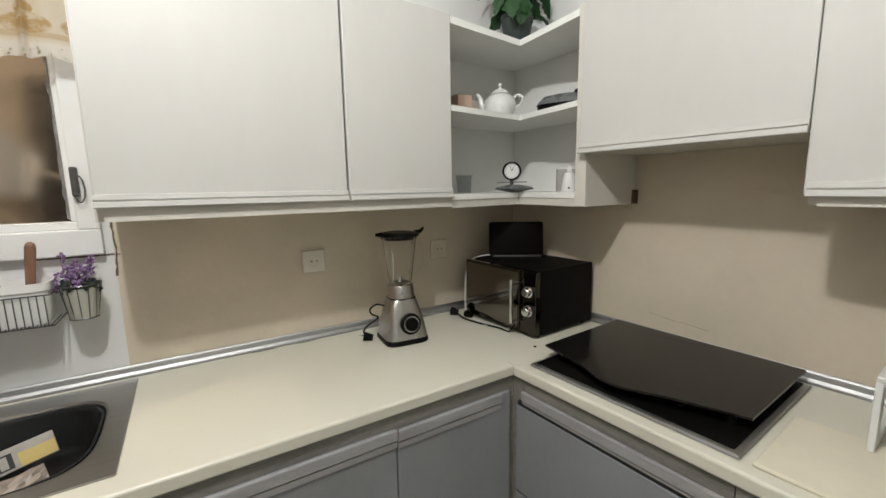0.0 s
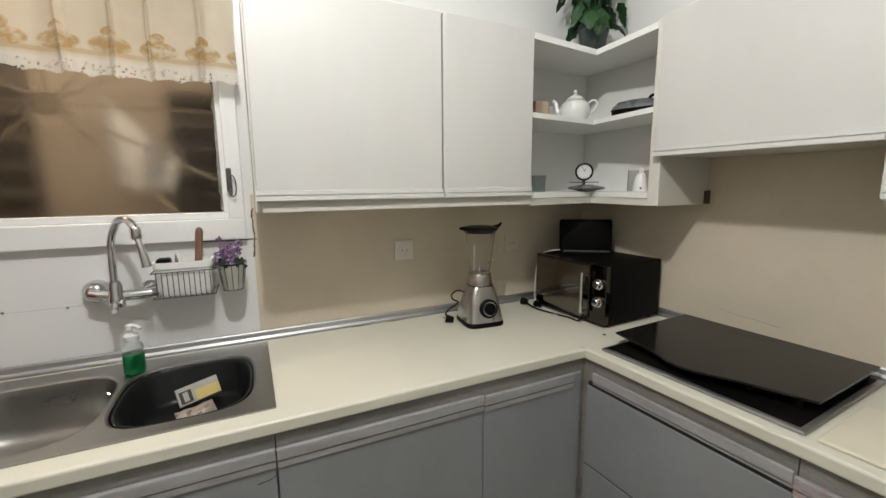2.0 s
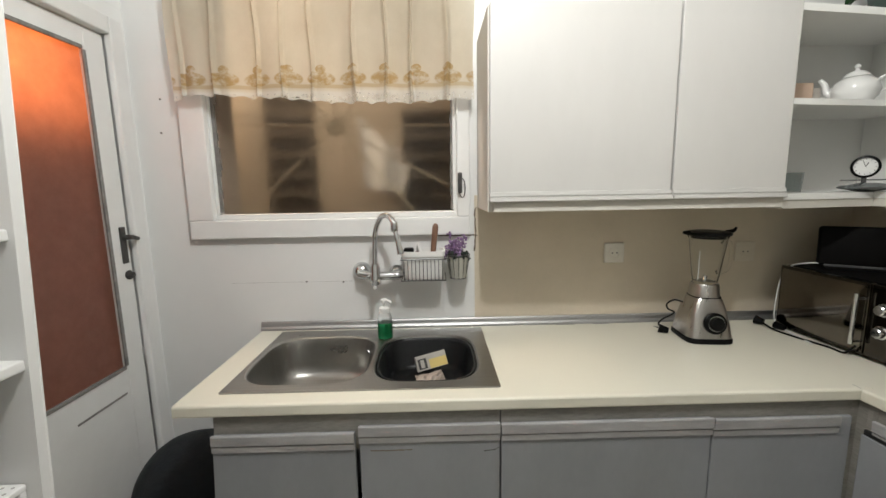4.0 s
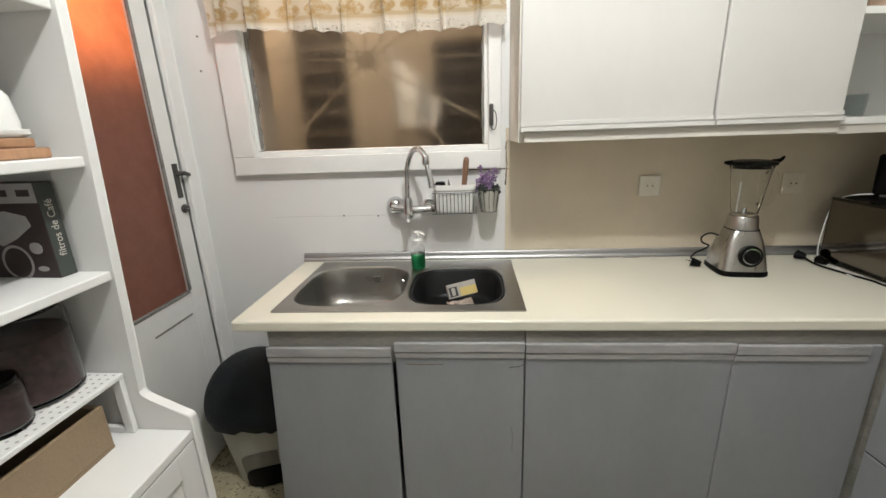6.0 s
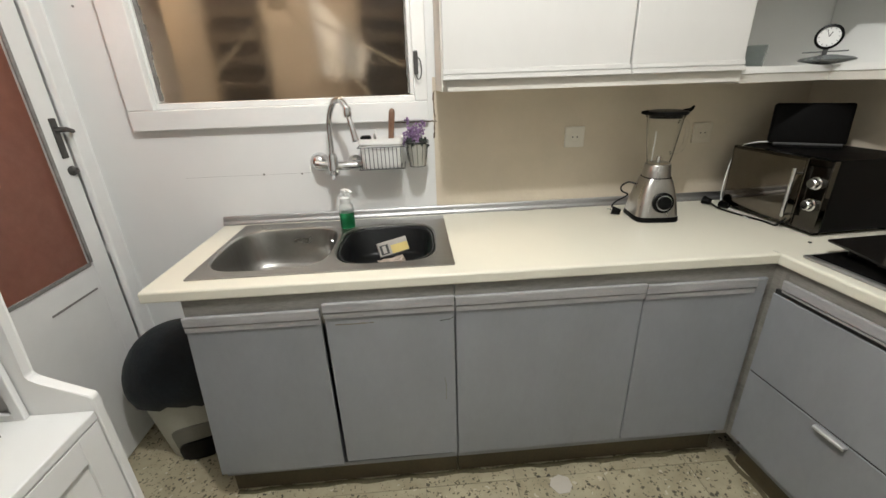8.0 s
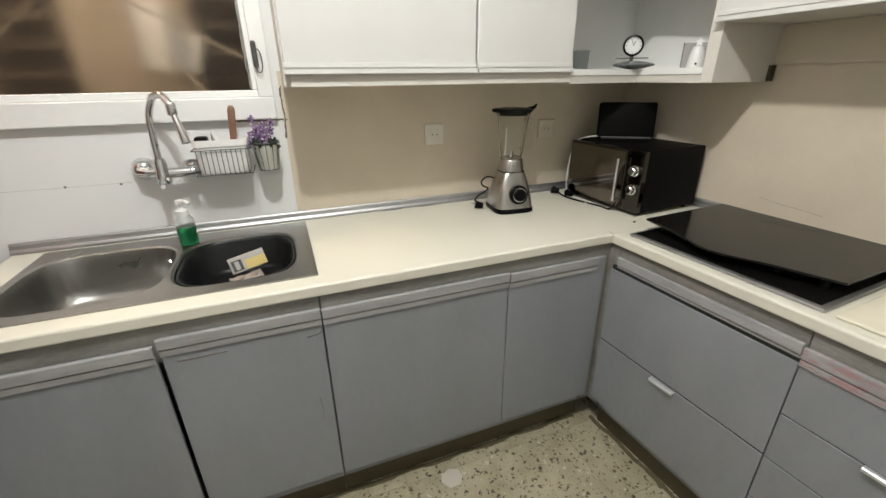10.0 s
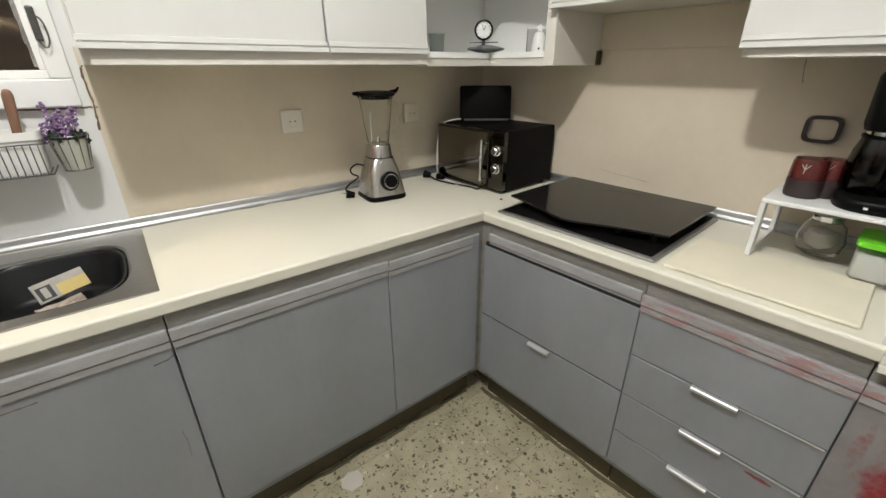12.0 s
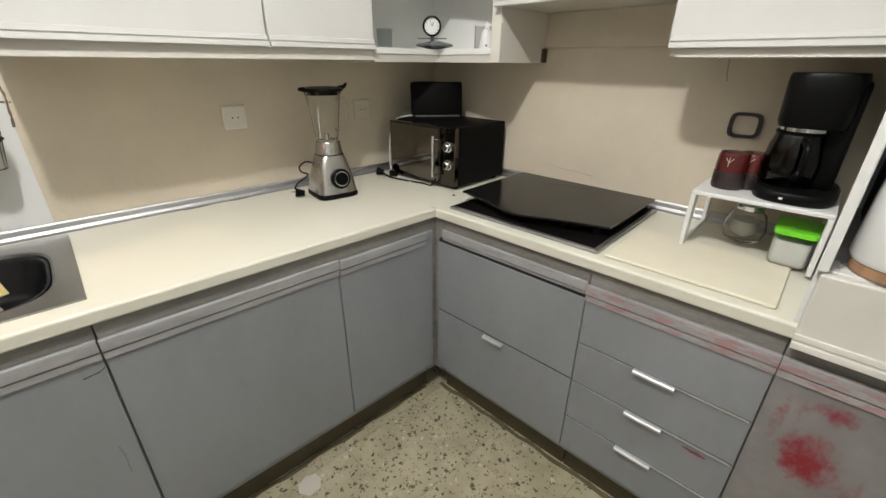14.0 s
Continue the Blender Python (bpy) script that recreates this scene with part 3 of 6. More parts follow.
# Iron grille with rays, outside the glass.
grille = thing("window_grille", (-2.2, 0.27, WZ0), "rusty iron window grille with rays from a hub", "grille")
hub = Vector((-2.228, 0.270, 1.715))
part("hub", lathe(bmesh.new(), [(0.034, -0.006), (0.040, 0.0), (0.034, 0.006)], hub, turn=Matrix.Rotation(radians(90), 4, "X")), GRILLE, grille)
GX0, GX1, GZ0, GZ1 = WX0 - 0.06, WX1 + 0.05, WZ0 - 0.05, WZ1 + 0.05
for degree in (0, 28, 48, 90, 132, 152, 178, 222, 312, 332):
    a = radians(degree)
    d = Vector((math.cos(a), 0, math.sin(a)))
    reach = min([abs((GX1 - hub.x) / d.x) if d.x > 0.01 else 9, abs((GX0 - hub.x) / d.x) if d.x < -0.01 else 9, abs((GZ1 - hub.z) / d.z) if d.z > 0.01 else 9, abs((GZ0 - hub.z) / d.z) if d.z < -0.01 else 9])
    end = hub + d * reach
    bar = part("ray_bar", tube(bmesh.new(), [hub + d * 0.036, end], 0.004, curve=False), GRILLE, grille)
    part("wall_pin", tube(bmesh.new(), [end, Vector((end.x, T + 0.001, end.z))], 0.006, curve=False), GRILLE, bar)

# Courtyard behind the window and the door.
bm = bmesh.new()
box(bm, -4.6, 1.0, 1.05, 1.2, -0.1, 3.6)
box(bm, -4.6, -4.45, -2.6, 1.05, -0.1, 3.6)
box(bm, 0.85, 1.0, 0.19, 1.05, -0.1, 3.6)
box(bm, -4.45, XL - T - 0.01, -2.6, -2.45, -0.1, 3.6)
solid("courtyard_wall", bm, EXT_WALL, "ochre rendered courtyard walls in warm lamp light", "wall", kind="structure")
# Unseen slab added to cut the lamp's light off the lower door glass.
solid("porch_ledge", boxed(-3.34, -3.113, -0.95, 0.10, 1.745, 1.755), EXT_DARK, "unseen dark slab added to cut off the glow on the door glass", "ledge", kind="structure")
solid("courtyard_ground", boxed(-4.6, 1.0, -2.6, 1.2, -0.2, -0.101), EXT_WALL, "bare courtyard ground", "ground", kind="structure")
for x0, x1, z0, z1 in ((-2.85, -2.54, 1.1, 2.1), (-1.985, -1.67, 1.2, 1.93)):
    sh = thing("shutter", ((x0 + x1) / 2, 1.05, z0), "dark brown louvred shutter on the courtyard wall", "shutter", "courtyard shutters")
    part("backing", boxed(x0, x1, 1.03, 1.049, z0, z1), EXT_DARK, sh)
    z = z0 + 0.05
    while z < z1 - 0.03:
        part("slat", boxed(x0, x1, 0.985, 1.03, z, z + 0.011, b=0.002), EXT_WALL, sh)
        z += 0.125
bm = bmesh.new()
g = []
for j in range(9):
    row = []
    for i in range(9):
        u, v = i / 8, j / 8
        row.append(bm.verts.new((-2.235 + 0.30 * u + 0.03 * v * (1 - u) - 0.05 * u * v, 0.90 + 0.025 * math.sin(u * 9), 1.868 - 0.43 * v - 0.30 * u * (1 - v) - 0.03 * u * v)))
    g.append(row)
for j in range(8):
    for i in range(8):
        bm.faces.new((g[j][i], g[j][i + 1], g[j + 1][i + 1], g[j + 1][i]))
ext = bmesh.ops.extrude_face_region(bm, geom=bm.faces[:])
bmesh.ops.translate(bm, verts=[v for v in ext["geom"] if isinstance(v, bmesh.types.BMVert)], vec=(0, 0.012, 0))
cloth = solid("hanging_cloth", bm, EXT_CLOTH, "pale cloth hung out to dry in the courtyard", "cloth", smooth=True)
solid("clothes_line", tube(bmesh.new(), [(-4.45, 0.94, 1.93), (-2.0, 0.94, 1.87), (0.85, 0.94, 1.93)], 0.004), WIRE, "thin clothes line across the courtyard", "line")

# ---- curtain ----
def curtain():
    z0 = 1.735
    c = thing("curtain", (-2.19, -0.075, z0), "sheer cream valance with gold embroidery and lace hem", "curtain")
    part("rod", tube(bmesh.new(), [(-2.80, -0.075, 2.36), (-1.60, -0.075, 2.36)], 0.008, curve=False), WHITE_PLASTIC, c)
    bm = bmesh.new()
    nx, nz = 420, 30
    grid = []
    for i in range(nx + 1):
        u = i / nx
        x = -2.735 + 1.105 * u
        pleat = (u * 9.3 + 0.18 * math.sin(u * 17)) % 1.0 - 0.5
        fold = 0.007 * math.sin(u * 50 + 1.6 * math.sin(u * 9)) + 0.008 * math.sin(u * 23 + 2) - 0.022 * math.exp(-(pleat / 0.05) ** 2)
        drop = 0.010 * math.sin(u * 6.5 + 0.6) - 0.022 * u + 0.009 * abs(math.sin(u * 48)) + (0.0 if u > 0.03 else -0.01)
        col = []
        for j in range(nz + 1):
            v = j / nz
            z = 2.35 + (z0 + 0.03 + drop - 2.35) * v
            col.append(bm.verts.new((x + 0.004 * math.sin(v * 8 + u * 30), -0.075 + fold * (0.35 + 0.65 * v), z)))
        grid.append(col)
    for i in range(nx):
        for j in range(nz):
            bm.faces.new((grid[i][j], grid[i + 1][j], grid[i + 1][j + 1], grid[i][j + 1]))
    part("cloth", bm, VOILE, c, smooth=60)


curtain()

# ---- door ----
door = thing("door_1", (XL, -0.5, 0), "white painted door with an obscure brown glass pane", "door")
door["kind"] = "structure"
for b in ((XL - 0.05, XL + 0.022, DY1, DY1 + 0.062, 0, DZ + 0.06), (XL - 0.05, XL + 0.022, DY0 - 0.06, DY0, 0, DZ + 0.06), (XL - 0.05, XL + 0.022, DY0, DY1, DZ, DZ + 0.06)):
    part("door_frame", boxed(*b, b=0.005), FRAME_WHITE, door)
LX0, LX1 = XL - 0.045, XL - 0.006
leaf = part("leaf", boxed(LX0, LX1, -0.188, DY1 - 0.004, 0.01, DZ - 0.004, b=0.003), FRAME_WHITE, door, "white door leaf with glazing opening")
for b in ((LX0, LX1, DY0 + 0.004, -0.86, 0.01, DZ - 0.004), (LX0, LX1, -0.86, -0.188, 0.01, 0.79), (LX0, LX1, -0.86, -0.188, 1.915, DZ - 0.004)):
    part("leaf_rail", boxed(*b, b=0.003), FRAME_WHITE, door)
for b in ((LX1 - 0.004, LX1 + 0.004, -0.198, -0.186, 0.80, 1.905), (LX1 - 0.004, LX1 + 0.004, -0.86, -0.198, 0.788, 0.802), (LX1 - 0.004, LX1 + 0.004, -0.86, -0.198, 1.905, 1.918)):
    part("glazing_bead", boxed(*b, b=0.002), GASKET, door, "chipped grey glazing bead")
part("pane", boxed(XL - 0.030, XL - 0.024, -0.865, -0.183, 0.785, 1.92), AMBER, door, "obscure brown glass")
lock = part("lock_plate", boxed(LX1, LX1 + 0.006, -0.148, -0.120, 1.175, 1.310, b=0.003), IRON, leaf, "dark iron lock plate smeared with paint")
part("door_handle", tube(bmesh.new(), [(LX1 + 0.004, -0.134, 1.272), (LX1 + 0.034, -0.134, 1.272), (LX1 + 0.040, -0.128, 1.270), (LX1 + 0.036, -0.104, 1.264)], (0.010, 0.007), n=10), IRON, door, "dark iron lever handle")
part("keyhole_knob", lathe(bmesh.new(), [(0.016, 0.0), (0.018, 0.006), (0.011, 0.010), (0.011, 0.020), (0.004, 0.024)], (LX1, -0.128, 1.130), 16, turn=Matrix.Rotation(radians(90), 4, "Y")), IRON, door)
part("scratch", boxed(LX1, LX1 + 0.002, -0.42, -0.21, 0.697, 0.704, turn=None), GASKET, door, "dark scuff line")

# ---- worktop ----
CZ0, CZ1, F = 0.825, 0.86, -0.610
nose = [(F + 0.005, CZ0), (F + 0.0015, CZ0 + 0.0015), (F, CZ0 + 0.005), (F, CZ1 - 0.0065), (F + 0.0015, CZ1 - 0.003), (F + 0.004, CZ1 - 0.0011), (F + 0.008, CZ1)]
worktop = thing("worktop", (-1.0, -0.3, CZ0), "cream laminate L-shaped worktop with a square front edge", "worktop")
bm = bmesh.new()
rod_profile(bm, nose + [(-0.525, CZ1), (-0.525, CZ0)], "x", -2.505, -0.575)
box(bm, -2.505, -2.395, -0.525, -0.004, CZ0, CZ1)
box(bm, -1.62, -0.036, -0.525, -0.004, CZ0, CZ1)
box(bm, -2.395, -1.62, -0.05, -0.004, CZ0, CZ1)
part("slab", bm, COUNTER, worktop)
bm = bmesh.new()
rod_profile(bm, nose + [(-0.525, CZ1), (-0.525, CZ0)], "y", -1.6552, -0.6125)
box(bm, -0.525, -0.036, -1.6552, -0.6125, CZ0, CZ1)
for v in bm.verts:
    v.co.x += math.tan(SKEW) * (-0.6125 - v.co.y)
box(bm, -0.575, -0.036, -0.6125, -0.525, CZ0, CZ1)
part("slab", bm, COUNTER, worktop)
part("seam", boxed(-0.6085, -0.6075, -0.608, -0.584, CZ1, CZ1 + 0.0006), GASKET, worktop, "thin dark mitre seam")

# ---- base units ----
DZ0 = 0.148
def lip(bm, axis, face, a, b, z, way=-1, low=0.052):
    """A double-stepped moulding along a door's top edge."""
    prof = [(face, z - low), (face + way * 0.004, z - low + 0.001), (face + way * 0.005, z - 0.034), (face + way * 0.002, z - 0.0335), (face + way * 0.002, z - 0.031), (face + way * 0.007, z - 0.030), (face + way * 0.008, z - 0.028), (face + way * 0.009, z - 0.003), (face + way * 0.008, z), (face, z)]
    return rod_profile(bm, prof, axis, a, b)


def base_unit_north(x0, x1, doors, label):
    u = thing("base_cabinet", ((x0 + x1) / 2, -0.3, 0), label, "cabinet", "base cabinets")
    part("carcass_panel", boxed(x0, x0 + 0.018, -0.578, -0.02, 0.10, CZ0 - 0.001), GREY_PAINT, u)
    part("carcass_panel", boxed(x1 - 0.018, x1, -0.578, -0.02, 0.10, CZ0 - 0.001), GREY_PAINT, u)
    part("carcass_panel", boxed(x0 + 0.018, x1 - 0.018, -0.578, -0.02, 0.10, 0.118), GREY_PAINT, u)
    part("carcass_panel", boxed(x0 + 0.018, x1 - 0.018, -0.03, -0.02, 0.118, 0.60), GREY_PAINT, u)
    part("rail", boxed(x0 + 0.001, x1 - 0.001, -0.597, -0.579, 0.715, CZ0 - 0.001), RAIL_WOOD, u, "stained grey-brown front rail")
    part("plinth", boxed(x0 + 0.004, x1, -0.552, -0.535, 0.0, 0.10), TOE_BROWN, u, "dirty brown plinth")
    for a, b, top, bottom in doors:
        d = part("door", boxed(a, b, -0.610, -0.598, bottom, top, b=0.003), GREY_PAINT, u)
        part("moulding", lip(bmesh.new(), "x", -0.6105, a, min(b, -0.662), top + 0.004), GREY_LIP, d, "scuffed stepped moulding")
    return u


sink_unit = base_unit_north(-2.432, -1.614, [(-2.432, -2.017, 0.770, 0.143), (-2.005, -1.616, 0.787, 0.155)], "grey painted sink cabinet with two worn doors")
# The end of the sink unit leans: its top has slid towards the corner, its foot away from it.
for ob in sink_unit.children_recursive:
    for v in ob.data.vertices:
        share = min(max((-2.017 - v.co.x - sink_unit.location.x) / 0.415, 0.0), 1.0)
        v.co.x += share * (-0.007 + 0.034 * min(max((v.co.z - 0.143) / 0.627, 0.0), 1.0))
base_unit_north(-1.612, -0.615, [(-1.612, -1.021, 0.784, 0.150), (-1.018, -0.622, 0.779, 0.150)], "grey painted corner base cabinet with two doors")
part_hinge = [(-1.6175, 0.770), (-1.0195, 0.770)]
for x, z in part_hinge:
    solid("hinge_pin", lathe(bmesh.new(), [(0.003, 0), (0.006, 0.004), (0.006, 0.012), (0.003, 0.016)], (x, -0.613, z), 10), IRON, "small dark hinge pin at the door edge", "hinge", "hinge pins")


def base_unit_east(y0, y1, fronts, label, handles=(), gap=False, stained=False):
    """y0 is the end near the corner, y1 the far end (more negative)."""
    u = thing("base_cabinet", (-0.3, (y0 + y1) / 2, 0), label, "cabinet", "base cabinets")
    part("carcass_panel", boxed(-0.578, -0.045, y0 - 0.018, y0, 0.10, CZ0 - 0.001), GREY_PAINT, u)
    part("carcass_panel", boxed(-0.578, -0.045, y1, y1 + 0.018, 0.10, CZ0 - 0.001), GREY_PAINT, u)
    part("carcass_panel", boxed(-0.578, -0.045, y1 + 0.018, y0 - 0.018, 0.10, 0.118), GREY_PAINT, u)
    part("carcass_panel", boxed(-0.055, -0.045, y1 + 0.018, y0 - 0.018, 0.118, 0.60), GREY_PAINT, u)
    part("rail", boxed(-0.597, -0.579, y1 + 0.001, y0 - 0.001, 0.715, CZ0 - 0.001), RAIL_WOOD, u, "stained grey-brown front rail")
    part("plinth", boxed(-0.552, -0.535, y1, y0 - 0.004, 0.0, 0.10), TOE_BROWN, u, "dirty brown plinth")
    for k, (z0, z1) in enumerate(fronts):
        f = part("door" if stained else "drawer_front", boxed(-0.610, -0.598, y1 + 0.0007, y0 - 0.0007, z0, z1, b=0.0025), STAINED if stained else GREY_PAINT, u)
        if k == 0 and not gap:
            part("moulding", lip(bmesh.new(), "y", -0.6105, y1 + 0.0003, y0 - 0.0003, z1 + 0.004), RUBBED_LIP, f, "scuffed stepped moulding with red rubbed spots")
    if gap:
        part("moulding", lip(bmesh.new(), "y", -0.6105, y1 + 0.001, min(y0, -0.654), 0.791, low=0.042), GREY_LIP, u, "scuffed stepped moulding")
        # Black strip put in for the shade of the open gap.
        part("shadow_gap", boxed(-0.606, -0.598, y1 + 0.004, y0 - 0.004, 0.7345, 0.749), INK, u, "black strip standing for the shaded gap under the moulding")
    # Dark strips stand in for the shade inside the gaps between fronts.
    for (za, _), (_, zb) in zip(fronts, fronts[1:]):
        part("gap_strip", boxed(-0.6075, -0.5985, y1 + 0.003, y0 - 0.003, zb - 0.001, za + 0.001), INK if gap else GAP_GREY, u, "dark strip standing for the shade between drawer fronts")
    for a, b, z in handles:
        bm = bmesh.new()
        rod_profile(bm, [(-0.6105, z + 0.007), (-0.622, z + 0.007), (-0.625, z + 0.004), (-0.625, z - 0.003), (-0.621, z - 0.003), (-0.621, z + 0.002), (-0.6105, z + 0.002)], "y", a, b)
        part("handle", bm, BRIGHT_ALU, u, "bright aluminium edge handle")
        if len(handles) > 1:
            part("edge_strip", boxed(-0.6140, -0.6102, y1 + 0.006, a - 0.0005, z + 0.0032, z + 0.0062), BRIGHT_ALU, u, "thin aluminium edge strip")
    return swung(u, -0.61)


base_unit_east(-0.624, -1.2120, [(0.440, 0.734), (DZ0, 0.4345)], "grey painted drawer unit under the hob", [(-0.950, -0.864, 0.425)], gap=True)
base_unit_east(-1.2128, -1.653, [(0.5835, 0.779), (0.4365, 0.5805), (0.2870, 0.4335), (DZ0, 0.2840)], "grey four-drawer unit with aluminium handles", [(-1.486, -1.380, 0.577), (-1.485, -1.385, 0.427), (-1.486, -1.383, 0.281)])
base_unit_east(-1.6542, -2.25, [(DZ0, 0.779)], "grey base cabinet with red-stained rubbed door", stained=True)


def smear(points, at, seed):
    """A thin dry streak of red paint on a drawer front."""
    rg = random.Random(seed)
    bm = bmesh.new()
    up, down = [], []
    for y, z, w in points:
        up.append(bm.verts.new((-0.6108, y, z + w * (0.6 + 0.6 * rg.random()))))
        down.append(bm.verts.new((-0.6108, y, z - w * (0.6 + 0.6 * rg.random()))))
    for k in range(len(up) - 1):
        bm.faces.new((up[k], up[k + 1], down[k + 1], down[k]))
    return swung(solid("paint_smear", bm, RED_PAINT, at, "stain", kind="structure"), -0.61)


smear([(-1.540 - 0.007 * k, 0.413 - 0.0003 * k, 0.001 + 0.005 * math.sin(math.pi * (k + 0.3) / 9)) for k in range(9)], "dry red paint streak on a drawer front", 3)
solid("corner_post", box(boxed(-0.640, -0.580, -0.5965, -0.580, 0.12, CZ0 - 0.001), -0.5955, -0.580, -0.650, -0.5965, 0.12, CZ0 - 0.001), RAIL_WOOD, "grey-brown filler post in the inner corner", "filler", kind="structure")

# ---- upper cabinets ----
UZ0, UZ1 = 1.352, 1.978
def upper_lip(bm, axis, face, a, b, z, way=-1):
    prof = [(face, z + 0.031), (face + way * 0.005, z + 0.030), (face + way * 0.006, z + 0.0185), (face + way * 0.002, z + 0.0175), (face + way * 0.002, z + 0.015), (face + way * 0.012, z + 0.0135), (face + way * 0.013, z + 0.002), (face + way * 0.011, z), (face, z)]
    return rod_profile(bm, prof, axis, a, b)


u = thing("wall_cabinet", (-1.14, -0.17, UZ0), "white two-door wall cabinet with stepped bottom moulding", "cabinet", "wall cabinets")
part("carcass_panel", boxed(-1.612, -1.594, -0.322, -0.001, UZ0, UZ1), CREAM_PAINT, u)
part("carcass_panel", boxed(-1.594, -0.650, -0.336, -0.001, UZ0, UZ0 + 0.036), CREAM_PAINT, u)
part("carcass_panel", boxed(-1.594, -0.650, -0.322, -0.001, UZ1 - 0.018, UZ1), CREAM_PAINT, u)
part("carcass_panel", boxed(-0.668, -0.650, -0.322, -0.001, UZ0 + 0.018, UZ1 - 0.018), CREAM_PAINT, u)
part("carcass_panel", boxed(-1.594, -0.668, -0.012, -0.004, UZ0 + 0.018, UZ1 - 0.018), CREAM_PAINT, u)
for a, b in ((-1.608, -1.025), (-1.019, -0.652)):
    d = part("door", boxed(a, b, -0.341, -0.323, 1.388, UZ1 + 0.002, b=0.003), WHITE_PAINT, u)
    part("moulding", upper_lip(bmesh.new(), "x", -0.3413, a, b, 1.384), WHITE_PAINT, d)

# Open corner shelf.
cs = thing("corner_shelf", (-0.25, -0.25, UZ0), "white open corner wall shelf with three boards", "shelf")
KX, KY = -0.293, -0.284
def ell(bm, z0, z1, inset=0.0):
    pts = [(-0.068, -0.001), (-0.6485, -0.001), (-0.6485, -0.335 + inset), (KX + inset, KY + inset), (-0.322 + inset, -0.588), (-0.035, -0.588)]
    lo, hi = [bm.verts.new((x, y, z0)) for x, y in pts], [bm.verts.new((x, y, z1)) for x, y in pts]
    n = len(pts)
    for k in range(n):
        bm.faces.new((lo[k], lo[(k + 1) % n], hi[(k + 1) % n], hi[k]))
    bm.faces.new(list(reversed(lo)))
    bm.faces.new(hi)
    return bm


for z0, z1, name in ((1.950, 1.972, "board"), (1.674, 1.693, "board"), (1.374, 1.394, "board")):
    part(name, ell(bmesh.new(), z0, z1), SHELF_WHITE, cs)
part("apron", ell(bmesh.new(), 1.346, 1.3735, 0.004), CREAM_PAINT, cs)
part("side_panel", boxed(-0.323, -0.034, -0.632, -0.5885, 1.346, 1.98, b=0.002), CREAM_PAINT, cs)
part("back_panel", boxed(-0.648, -0.068, -0.006, -0.0012, 1.394, 1.950), SHELF_WHITE, cs)
part("back_panel", boxed(-0.006, -0.0012, -0.588, -0.0065, 1.394, 1.950, turn=Matrix.Translation((WALL_DX, -0.61, 0)) @ Matrix.Rotation(SKEW, 4, "Z") @ Matrix.Translation((0, 0.61, 0))), SHELF_WHITE, cs)

u = thing("wall_cabinet", (-0.17, -0.91, 1.52), "short white wall cabinet over the hob", "cabinet", "wall cabinets")
part("carcass_panel", boxed(-0.322, -0.034, -1.194, -0.634, 1.520, 1.533), CREAM_PAINT, u)
part("carcass_panel", boxed(-0.322, -0.034, -1.194, -0.634, UZ1 - 0.018, UZ1), CREAM_PAINT, u)
part("carcass_panel", boxed(-0.322, -0.034, -0.652, -0.634, 1.533, UZ1 - 0.018), CREAM_PAINT, u)
part("carcass_panel", boxed(-0.322, -0.034, -1.194, -1.176, 1.533, UZ1 - 0.018), CREAM_PAINT, u)
part("back_panel", boxed(-0.048, -0.0365, -1.194, -0.634, 1.400, 1.519), BEIGE, u, "beige painted back board")
d = part("door", boxed(-0.341, -0.323, -1.1885, -0.618, 1.523, UZ1 + 0.002, b=0.003), WHITE_PAINT, u)
part("moulding", upper_lip(bmesh.new(), "y", -0.3413, -1.1885, -0.618, 1.518), WHITE_PAINT, d)
swung(u, -0.341)

u = thing("wall_cabinet", (-0.17, -1.42, UZ0), "white wall cabinet above the coffee machine", "cabinet", "wall cabinets")
part("carcass_panel", boxed(-0.322, -0.034, -1.214, -1.196, 1.366, UZ1), CREAM_PAINT, u)
part("carcass_panel", boxed(-0.322, -0.034, -1.66, -1.642, 1.366, UZ1), CREAM_PAINT, u)
part("carcass_panel", boxed(-0.336, -0.034, -1.642, -1.214, 1.364, 1.384), CREAM_PAINT, u)
part("carcass_panel", boxed(-0.322, -0.034, -1.642, -1.214, UZ1 - 0.018, UZ1), CREAM_PAINT, u)
d = part("door", boxed(-0.341, -0.323, -1.655, -1.1905, 1.388, UZ1 + 0.002, b=0.003), WHITE_PAINT, u)
part("moulding", upper_lip(bmesh.new(), "y", -0.3413, -1.655, -1.1965, 1.384), WHITE_PAINT, d)
part("knob", lathe(bmesh.new(), [(0.008, 0), (0.008, 0.012), (0.018, 0.018), (0.016, 0.028), (0.006, 0.032)], (-0.341, -1.615, 1.452), 16, turn=Matrix.Rotation(radians(-90), 4, "Y")), BLACK, d, "dark round knob")
swung(u, -0.341)
swung(solid("wall_notch", boxed(-0.036, -0.004, -0.637, -0.605, 1.348, 1.398, b=0.002), TOE_BROWN, "dark stub of an old timber batten on the wall", "batten", kind="structure"), 0, WALL_DX)

